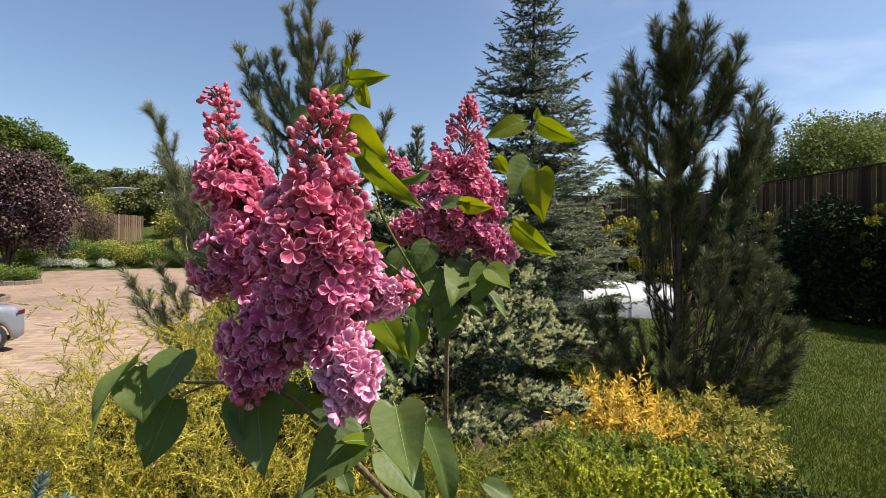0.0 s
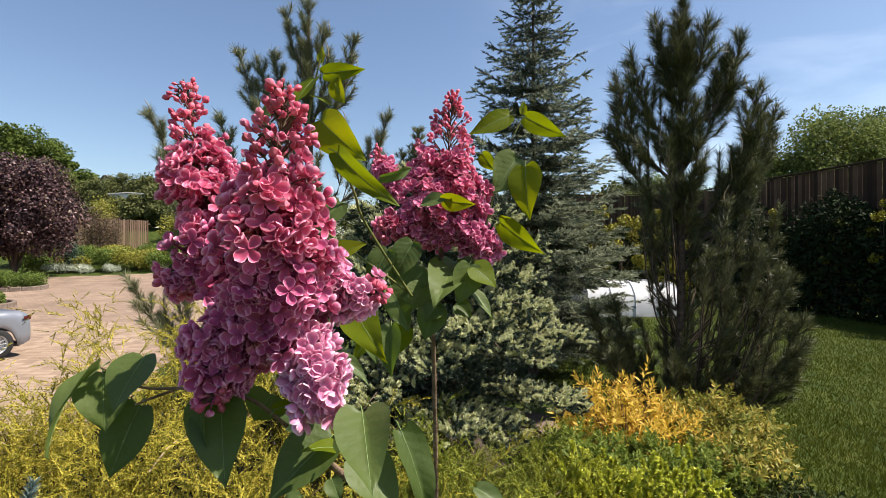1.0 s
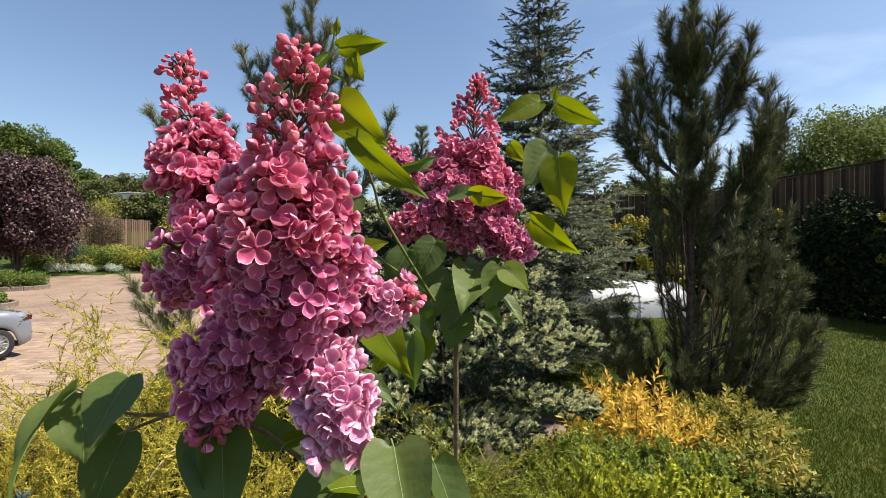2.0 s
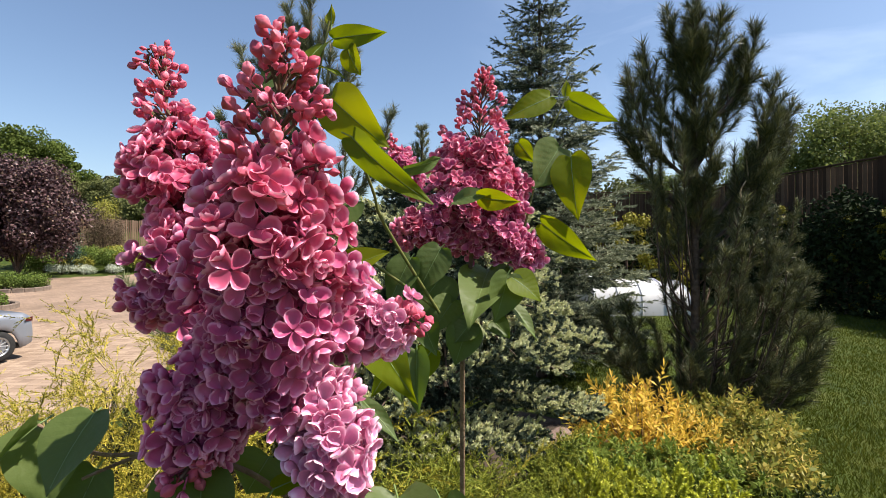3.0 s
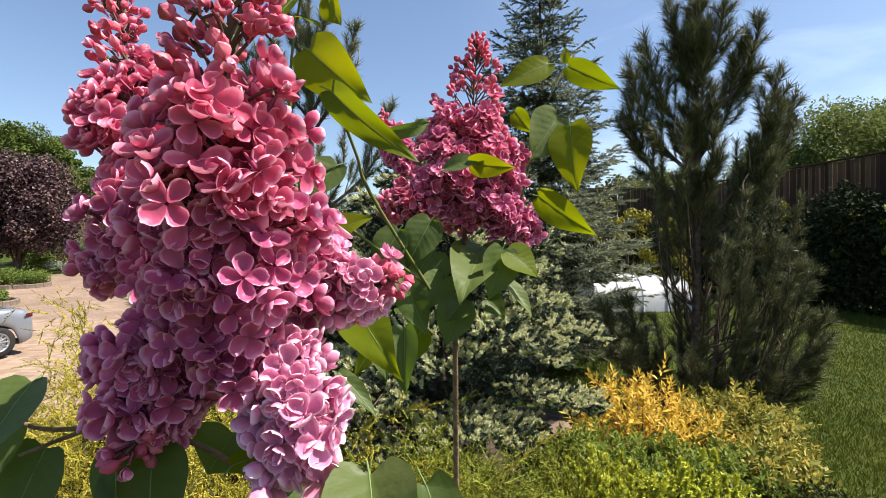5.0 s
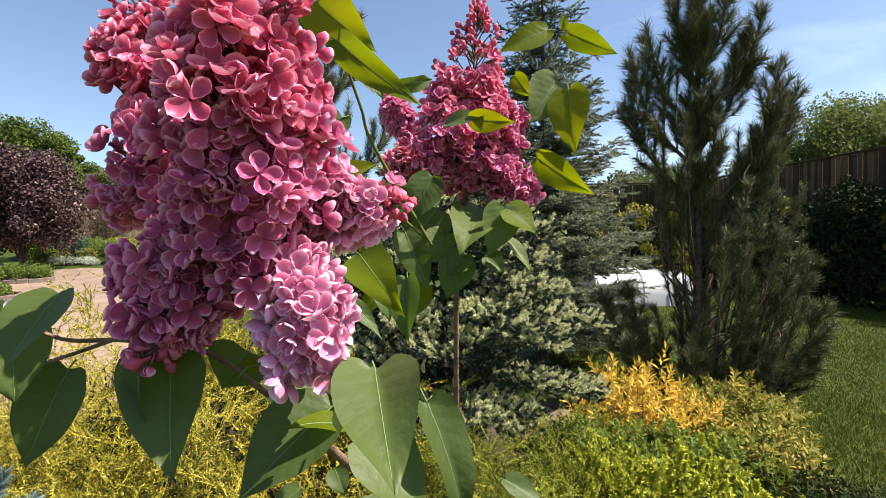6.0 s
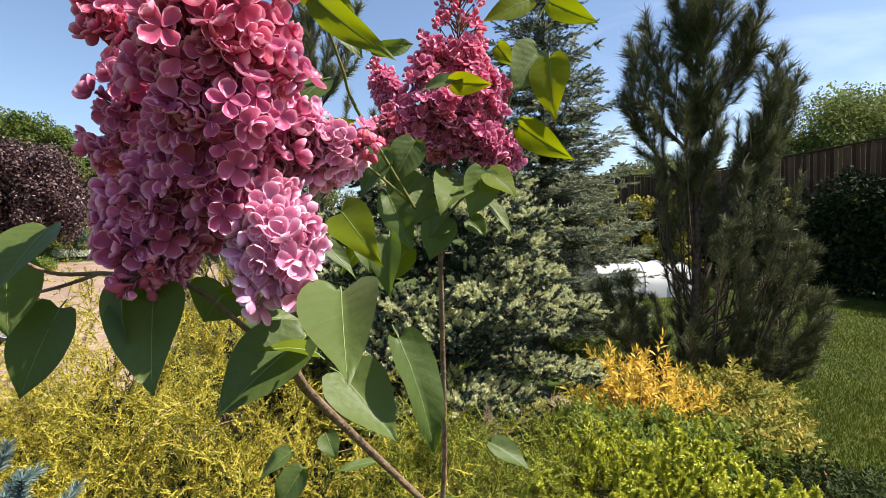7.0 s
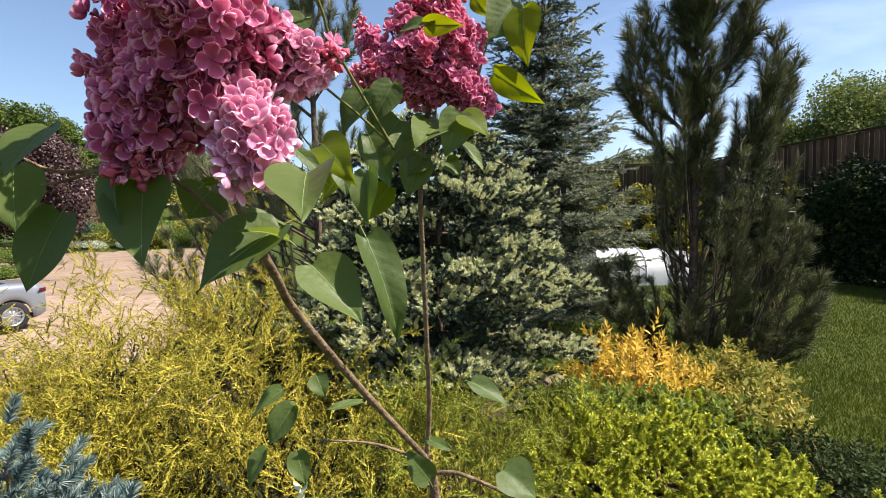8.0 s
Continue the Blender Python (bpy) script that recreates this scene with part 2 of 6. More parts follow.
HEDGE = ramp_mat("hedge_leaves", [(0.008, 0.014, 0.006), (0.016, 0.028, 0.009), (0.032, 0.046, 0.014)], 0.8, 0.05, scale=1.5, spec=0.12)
THUJA = ramp_mat("golden_thuja", [(0.10, 0.12, 0.015), (0.22, 0.20, 0.02), (0.32, 0.25, 0.03)], 0.55, 0.2, scale=2)
WHITE_FLOWERS = ramp_mat("white_blossom", [(0.16, 0.22, 0.10), (0.45, 0.48, 0.38), (0.70, 0.70, 0.64)], 0.6, 0.2, scale=3)
FENCE_WOOD = ramp_mat("dark_fence_boards", [(0.016, 0.009, 0.005), (0.058, 0.033, 0.019), (0.15, 0.092, 0.055)], 0.85, scale=3, bump=0.5, by="object", bump_scale=30)
FENCE_RED = ramp_mat("brown_fence_boards", [(0.12, 0.075, 0.050), (0.22, 0.142, 0.098), (0.36, 0.245, 0.17)], 0.85, scale=3, bump=0.4, by="object", bump_scale=30)
ROCK = ramp_mat("pink_granite", [(0.09, 0.06, 0.05), (0.17, 0.12, 0.10), (0.26, 0.20, 0.17)], 0.9, scale=14, bump=0.8, by="none")
KERB = ramp_mat("kerb_stone", [(0.13, 0.098, 0.078), (0.21, 0.165, 0.135)], 0.9, scale=9, bump=0.4, by="none")
SHEET = ramp_mat("white_tent_fabric", [(0.46, 0.46, 0.475), (0.58, 0.58, 0.59)], 0.6, 0.12, scale=1.6, bump=0.2, by="none")


def paver_mat():
    """Sandy pink concrete pavers in staggered courses with darker joints."""
    m = bpy.data.materials.new("sandy_pavers")
    m.use_nodes = True
    n, l = m.node_tree.nodes, m.node_tree.links
    bsdf = n["Principled BSDF"]
    bsdf.inputs["Roughness"].default_value = 0.9
    coord = n.new("ShaderNodeTexCoord")
    brick = n.new("ShaderNodeTexBrick")
    brick.inputs["Scale"].default_value = 1.0
    brick.inputs["Brick Width"].default_value, brick.inputs["Row Height"].default_value = 0.24, 0.12
    brick.inputs["Mortar Size"].default_value = 0.008
    brick.inputs["Color1"].default_value = (0.29, 0.21, 0.152, 1)
    brick.inputs["Color2"].default_value = (0.225, 0.158, 0.116, 1)
    brick.inputs["Mortar"].default_value = (0.15, 0.112, 0.088, 1)
    l.new(coord.outputs["Object"], brick.inputs["Vector"])
    tex = n.new("ShaderNodeTexNoise")
    tex.inputs["Scale"].default_value, tex.inputs["Detail"].default_value = 0.9, 8
    l.new(coord.outputs["Object"], tex.inputs["Vector"])
    ramp = n.new("ShaderNodeValToRGB")
    ramp.color_ramp.elements[0].position, ramp.color_ramp.elements[0].color = 0.3, (0.72, 0.68, 0.64, 1)
    ramp.color_ramp.elements[1].position, ramp.color_ramp.elements[1].color = 0.7, (1.12, 1.08, 1.04, 1)
    l.new(tex.outputs[0], ramp.inputs[0])
    mul = n.new("ShaderNodeMix")
    mul.data_type, mul.blend_type = "RGBA", "MULTIPLY"
    mul.inputs[0].default_value = 1.0
    l.new(brick.outputs[0], mul.inputs[6])
    l.new(ramp.outputs[0], mul.inputs[7])
    l.new(mul.outputs[2], bsdf.inputs["Base Color"])
    return m


PAVERS = paver_mat()
PAVER_STONE = ramp_mat("paver_stone", [(0.17, 0.118, 0.088), (0.265, 0.190, 0.138), (0.36, 0.272, 0.200)], 0.9, scale=2, bump=0.3, by="object", bump_scale=60, noise_mix=0.45)
PAVER_REST = ramp_mat("paver_stone_rest", [(0.17, 0.118, 0.088), (0.265, 0.190, 0.138), (0.36, 0.272, 0.200)], 0.9, scale=2, bump=0.3, bump_scale=60, noise_mix=0.45)
LAWN = ramp_mat("lawn_turf", [(0.020, 0.035, 0.004), (0.038, 0.058, 0.007), (0.070, 0.080, 0.015)], 0.9, scale=3.5, bump=0.8, by="none", bump_scale=120)

# ---- mesh helpers ----
rng = np.random.default_rng(7)


def soup(name, V, size, material, materials=None, index=None, smooth=False):
    """A mesh of separate triangles (size 3) or quads (size 4) from an (n, 3) array."""
    V = np.ascontiguousarray(V, dtype=np.float32).reshape(-1, 3)
    me = bpy.data.meshes.new(name)
    n = len(V)
    me.vertices.add(n)
    me.vertices.foreach_set("co", V.ravel())
    me.loops.add(n)
    me.loops.foreach_set("vertex_index", np.arange(n, dtype=np.int32))
    me.polygons.add(n // size)
    me.polygons.foreach_set("loop_start", np.arange(0, n, size, dtype=np.int32))
    for one in (materials or [material]):
        me.materials.append(one)
    if index is not None:
        me.polygons.foreach_set("material_index", np.asarray(index, dtype=np.int32))
    me.update(calc_edges=True)
    return me


def indexed(name, V, F, material, smooth=True, materials=None, index=None):
    """A mesh from vertices and faces of one size."""
    V, F = np.asarray(V, dtype=np.float32).reshape(-1, 3), np.asarray(F, dtype=np.int32)
    k = F.shape[1]
    me = bpy.data.meshes.new(name)
    me.vertices.add(len(V))
    me.vertices.foreach_set("co", V.ravel())
    me.loops.add(F.size)
    me.loops.foreach_set("vertex_index", F.ravel())
    me.polygons.add(len(F))
    me.polygons.foreach_set("loop_start", np.arange(0, F.size, k, dtype=np.int32))
    me.polygons.foreach_set("use_smooth", np.full(len(F), smooth))
    for one in (materials or [material]):
        me.materials.append(one)
    if index is not None:
        me.polygons.foreach_set("material_index", np.asarray(index, dtype=np.int32))
    me.update(calc_edges=True)
    return me


def thing(name, place, label, category, group="", kind=""):
    ob = new(name)
    ob.empty_display_size = 0.05
    ob.location = place
    bpy.context.view_layer.update()
    return tagged(ob, label, category, group, kind)


def part(name, mesh, parent, label="", kind=""):
    """A mesh, given in world metres, hung under its thing or part."""
    ob = new(name, mesh)
    ob.parent = parent
    if parent.parent is None:
        ob.matrix_parent_inverse = Matrix.Translation(-parent.location)
    return tagged(ob, label, "", "", kind)


def unit(v):
    v = np.asarray(v, dtype=float)
    return v / np.maximum(np.linalg.norm(v, axis=-1, keepdims=True), 1e-9)


def bases(d, roll=None):
    """Rotation matrices (n, 3, 3) whose z axis is d, turned by roll about it."""
    d = unit(d)
    ref = np.where(np.abs(d[:, 2:3]) < 0.9, np.array([[0, 0, 1.0]]), np.array([[1.0, 0, 0]]))
    x = unit(np.cross(ref, d))
    y = np.cross(d, x)
    if roll is None:
        roll = rng.uniform(0, 2 * np.pi, len(d))
    c, s = np.cos(roll)[:, None], np.sin(roll)[:, None]
    return np.stack([c * x + s * y, -s * x + c * y, d], axis=2)


def scatter(templates, P, D, S, roll=None):
    """Copies of template vertex arrays at P, along D, scaled by S, joined into one array."""
    P, D, S = np.asarray(P, float), np.asarray(D, float), np.broadcast_to(np.asarray(S, float), (len(P),))
    R = bases(D, roll)
    pick = rng.integers(0, len(templates), len(P))
    out = []
    for k, tv in enumerate(templates):
        q = pick == k
        if q.any():
            out.append((np.einsum("nij,vj->nvi", R[q] * S[q][:, None, None], tv) + P[q][:, None, :]).reshape(-1, 3))
    return np.concatenate(out)


def brush(n, length, needle, angle, width, forward=0.0, start=0.0):
    """A shoot along z set with needles: one thin triangle each."""
    s = np.linspace(start * length, length, n) + rng.normal(0, length * 0.02, n)
    az = np.arange(n) * 2.39996 + rng.normal(0, 0.3, n)
    an = np.radians(angle) * (1 - forward * (s / length) ** 2) + rng.normal(0, 0.12, n)
    d = np.stack([np.sin(an) * np.cos(az), np.sin(an) * np.sin(az), np.cos(an)], 1)
    side = unit(np.cross(d, rng.normal(0, 1, (n, 3))))
    base = np.stack([np.zeros(n), np.zeros(n), s], 1)
    L = needle * rng.uniform(0.75, 1.15, n)[:, None]
    return np.stack([base + side * width / 2, base - side * width / 2, base + d * L], 1).reshape(-1, 3)


def blades(n, spread, length, width, up=0.6):
    """A loose tuft of pointed leaves: one quad each (a lozenge)."""
    d = unit(np.stack([rng.normal(0, 1, n), rng.normal(0, 1, n), np.abs(rng.normal(up, 0.5, n))], 1))
    b = rng.normal(0, spread, (n, 3))
    s = unit(np.cross(d, rng.normal(0, 1, (n, 3))))
    k = unit(np.cross(s, d))
    L = length * rng.uniform(0.6, 1.2, n)[:, None]
    W = width * rng.uniform(0.7, 1.2, n)[:, None]
    return np.stack([b, b + d * L * 0.45 + s * W / 2 + k * L * 0.05, b + d * L, b + d * L * 0.45 - s * W / 2 + k * L * 0.05], 1).reshape(-1, 3)


def spline(points, n):
    """A smooth line of n points through the given ones (Catmull-Rom)."""
    p = np.asarray(points, float)
    p = np.vstack([2 * p[0] - p[1], p, 2 * p[-1] - p[-2]])
    u = np.linspace(0, len(p) - 3 - 1e-6, n)
    i = u.astype(int)
    f = (u - i)[:, None]
    a, b, c, d = p[i], p[i + 1], p[i + 2], p[i + 3]
    return 0.5 * (2 * b + (c - a) * f + (2 * a - 5 * b + 4 * c - d) * f ** 2 + (3 * b - a - 3 * c + d) * f ** 3)


def tubes(lines, radii, sides=6):
    """Tapered tubes along lines: vertices and quads of them all."""
    VV, FF, at = [], [], 0
    for line, (r0, r1) in zip(lines, radii):
        line = np.asarray(line, float)
        n = len(line)
        tan = unit(np.gradient(line, axis=0))
        R = bases(tan, np.zeros(n))
        r = np.linspace(r0, r1, n)
        a = np.linspace(0, 2 * np.pi, sides, endpoint=False)
        ring = R[:, :, 0][:, None, :] * np.cos(a)[None, :, None] + R[:, :, 1][:, None, :] * np.sin(a)[None, :, None]
        VV.append((line[:, None, :] + ring * r[:, None, None]).reshape(-1, 3))
        i, j = np.meshgrid(np.arange(n - 1), np.arange(sides), indexing="ij")
        k = (j + 1) % sides
        FF.append(at + np.stack([i * sides + j, i * sides + k, (i + 1) * sides + k, (i + 1) * sides + j], 2).reshape(-1, 4))
        at += n * sides
    return np.concatenate(VV), np.concatenate(FF)


def tube_mesh(name, lines, radii, material, sides=6):
    V, F = tubes(lines, radii, sides)
    return indexed(name, V, F, material)


def smoothstep(a, b, x):
    t = np.clip((np.asarray(x, float) - a) / (b - a), 0, 1)
    return t * t * (3 - 2 * t)


# ---- ground ----
def ground_z(x, y):
    """Lawn level is 0; the paved court on the -x side lies lower and climbs gently; the far bank rises."""
    x, y = np.asarray(x, float), np.asarray(y, float)
    court = np.clip(-1.07 + (y - 11) * 0.0526, -1.5, -0.02) + 0.24 * np.maximum(y - 31, 0) * (y < 45) + 0.24 * 14 * (y >= 45)
    s = smoothstep(0, 1, (-x - 0.3 * np.maximum(y, 0) - 1.2) / 1.5)
    bed = 0.10 * np.exp(-(((x - 0.3) / 1.2) ** 2 + ((y - 2.4) / 0.9) ** 2))
    return bed * (1 - s) + court * s


def on_court(x, y):
    return (-x - 0.3 * np.maximum(y, 0) - 1.2) / 1.5 > 1.05


def sheet(name, xs, ys, material, lift=0.0):
    X, Y = np.meshgrid(xs, ys, indexing="ij")
    Z = ground_z(X, Y) + lift
    n, m = len(xs), len(ys)
    i, j = np.meshgrid(np.arange(n - 1), np.arange(m - 1), indexing="ij")
    F = np.stack([i * m + j, (i + 1) * m + j, (i + 1) * m + j + 1, i * m + j + 1], 2).reshape(-1, 4)
    return indexed(name, np.stack([X, Y, Z], 2), F, material)


xs = np.concatenate([[-2500, -900, -300, -120, -70], np.linspace(-48, 30, 131), [45, 70, 120, 300, 900, 2500]])
ys = np.concatenate([[-2500, -900, -300, -100, -40, -15, -6], np.linspace(-3, 50, 119), [60, 80, 120, 300, 900, 2500]])
tagged(new("ground", sheet("ground", xs, ys, LAWN)), "green lawn and garden ground", "ground", kind="structure")


def patch(name, material, inside, x0, x1, y0, y1, step, lift):
    """A sheet laid just above the ground where inside(x, y) holds."""
    xs, ys = np.arange(x0, x1, step), np.arange(y0, y1, step)
    X, Y = np.meshgrid(xs, ys, indexing="ij")
    n, m = X.shape
    i, j = np.meshgrid(np.arange(n - 1), np.arange(m - 1), indexing="ij")
    keep = inside(X[:-1, :-1] + step / 2, Y[:-1, :-1] + step / 2)
    F = np.stack([i * m + j, (i + 1) * m + j, (i + 1) * m + j + 1, i * m + j + 1], 2)[keep]
    used, F2 = np.unique(F, return_inverse=True)
    V = np.stack([X, Y, ground_z(X, Y) + lift], 2).reshape(-1, 3)[used]
    return indexed(name, V, F2.reshape(-1, 4), material)


def bank_y(x):
    """Where the court ends against the planted bank."""
    return 29.5 + 1.2 * np.sin(x * 0.35) + 0.1 * (x + 20)


tagged(new("pavement", patch("pavement", PAVERS, lambda x, y: on_court(x, y) & (y < bank_y(x)), -46, -2, 3, 34, 0.5, 0.02)),
       "sandy pink block paving of the court, sunlit", "paving", kind="structure")
def bed_sheet(name, cx, cy, rx, ry, material, lift):
    """A mulched bed with a softly waving round edge, laid just above the ground."""
    n, m = 18, 120
    r, a = np.meshgrid(np.linspace(0.004, 1, n), np.linspace(0, 2 * np.pi, m, endpoint=False), indexing="ij")
    wave = 1 + r * (0.025 * np.sin(3 * a + 1) + 0.015 * np.sin(7 * a))
    X, Y = cx + rx * r * wave * np.cos(a), cy + ry * r * wave * np.sin(a)
    V = np.stack([X, Y, ground_z(X, Y) + lift * np.where(r > 0.999, -1, 1)], 2).reshape(-1, 3)
    F = [(i * m + j, (i + 1) * m + j, (i + 1) * m + (j + 1) % m, i * m + (j + 1) % m) for i in range(n - 1) for j in range(m)]
    return indexed(name, V, F, material)


tagged(new("planting_bed", bed_sheet("planting_bed", -0.4, 2.4, 2.15, 2.2, SOIL, 0.014)),
       "dark mulched bed under the shrubs", "garden bed", kind="structure")

# ---- lilac ----
def petal_grid(length, width, cup, lift, curl=0.2, nu=7, nv=5):
    """One petal along +x, spoon-shaped with an upturned margin: vertices, quads, the distance from its middle to its margin."""
    V, rim = [], []
    for i in range(nv + 1):
        s = 1 - (1 - i / nv) ** 1.8
        half = width / 2 * (math.sqrt(max(0, 1 - ((s - 0.60) / 0.40) ** 2)) if s > 0.60 else 0.20 + 0.80 * math.sin(math.pi / 2 * s / 0.60) ** 1.2)
        half = max(half, width * 0.10)
        for j in range(nu):
            u = 2 * j / (nu - 1) - 1
            e = max(abs(u) ** 4 * min(1, s * 2), s ** 6)
            x = length * (0.06 + 0.94 * s) - length * 0.06 * u * u * s - 0.35 * curl * length * s ** 6
            y = half * u * (1 - 0.3 * curl * abs(u) ** 3)
            z = cup * length * (u * u * 0.55 * math.sin(math.pi * (0.1 + 0.8 * s)) - 0.35 * math.sin(math.pi * s) + 0.45 * s ** 2) + curl * length * e
            V.append((x * math.cos(lift) - z * math.sin(lift), y, x * math.sin(lift) + z * math.cos(lift)))
            rim.append(max(abs(u) ** 1.5 * min(1, s * 3), s ** 2))
    F = [(i * nu + j, i * nu + j + 1, (i + 1) * nu + j + 1, (i + 1) * nu + j) for i in range(nv) for j in range(nu - 1)]
    return np.array(V), F, rim


def floret_mesh(name, material, size, cup, lift, seed, double=False):
    """A four-petalled flower facing +z on a slender tube; a double one has a second, smaller and steeper ring of petals."""
    r = random.Random(seed)
    VV, FF, RR, at = [], [], [], 0
    for k in range(8 if double else 4):
        inner = k >= 4
        grow = 0.66 if inner else 1.0
        V, F, rim = petal_grid(size * 0.53 * grow * r.uniform(0.88, 1.1), size * 0.47 * grow * r.uniform(0.84, 1.08), cup * r.uniform(0.5, 1.5),
                               lift + r.uniform(-0.25, 0.25) + (0.65 if inner else 0), r.uniform(0.04, 0.20))
        a = k * math.pi / 2 + r.uniform(-0.16, 0.16) + (math.pi / 4 if inner else 0)
        c, s = math.cos(a), math.sin(a)
        tw = r.uniform(-0.30, 0.30)
        V = np.stack([V[:, 0], V[:, 1] * math.cos(tw) - V[:, 2] * math.sin(tw), V[:, 1] * math.sin(tw) + V[:, 2] * math.cos(tw)], 1)
        V = np.stack([V[:, 0] * c - V[:, 1] * s, V[:, 0] * s + V[:, 1] * c, V[:, 2] + 0.0003 * k], 1)
        VV.append(V)
        FF += [tuple(at + q for q in f) for f in F]
        RR += rim
        at += len(V)
    rings = [(-size * 0.55, size * 0.032), (-size * 0.25, size * 0.042), (-size * 0.05, size * 0.055), (-0.0004, size * 0.075)]
    for z, rad in rings:
        VV.append(np.array([(rad * math.cos(q * math.pi / 3), rad * math.sin(q * math.pi / 3), z) for q in range(6)]))
        RR += [0.0] * 6
    for i in range(3):
        FF += [(at + i * 6 + q, at + i * 6 + (q + 1) % 6, at + i * 6 + 6 + (q + 1) % 6, at + i * 6 + 6 + q) for q in range(6)]
    me = indexed(name, np.concatenate(VV), FF, material)
    att = me.attributes.new("rim", "FLOAT", "POINT")
    att.data.foreach_set("value", np.array(RR, dtype=np.float32))
    return me


def bud_mesh(name, size, fat, split):
    """A plump bud along +z: a thin tube, then four overlapping petals closed to a blunt tip with creases between them."""
    prof = [(0, 0.05), (0.22, 0.06), (0.38, 0.085), (0.48, 0.19 * fat), (0.60, 0.29 * fat), (0.73, 0.315 * fat), (0.86, 0.23 * fat), (0.96, 0.12 * fat), (1.03, 0.03)]
    n = 12
    V = []
    for z, rad in prof:
        for q in range(n):
            a = q * 2 * math.pi / n + 0.5 * z
            head = z > 0.45
            k = 1 - (0.34 * (0.5 + 0.5 * math.cos(4 * a)) ** 3 if head else 0)
            top = z + (split * 0.07 * math.cos(4 * a + math.pi) if z > 0.8 else 0)
            V.append((size * rad * k * math.cos(a), size * rad * k * math.sin(a), size * top))
    F = [(i * n + q, i * n + (q + 1) % n, (i + 1) * n + (q + 1) % n, (i + 1) * n + q) for i in range(len(prof) - 1) for q in range(n)]
    return indexed(name, V, F, BUD)


FLORETS = {}
for kind_name, kind_mat in (("rose", PETAL_ROSE), ("mauve", PETAL_MAUVE), ("pale", PETAL_PALE)):
    FLORETS[kind_name] = [floret_mesh("floret_" + kind_name, kind_mat, 0.0208, cup, lift, i * 7 + 1, double=i in ((6,) if kind_name != "pale" else (2, 6)))
                          for i, (cup, lift) in enumerate([(0.30, 0.0), (0.40, 0.12), (0.25, -0.22), (0.45, 0.35), (0.30, 0.05), (0.35, -0.1), (0.35, 0.1)])]
OPENING = [floret_mesh("opening_floret", PETAL_ROSE, 0.0125, 0.50, lift, 91 + i) for i, lift in enumerate((0.75, 1.0, 1.25))]
BUDS = [bud_mesh("bud", 0.0118, 0.88, 0.8), bud_mesh("bud", 0.0108, 0.84, 0.4), bud_mesh("bud", 0.0124, 0.96, 1.2), bud_mesh("bud", 0.0092, 0.80, 0.4)]

lilac = thing("lilac_bush", (0.01, 0.95, 0.0), "young lilac bush with rosy-mauve flower clusters and heart-shaped leaves", "shrub")
lilac.location.z = float(ground_z(0.01, 0.95))


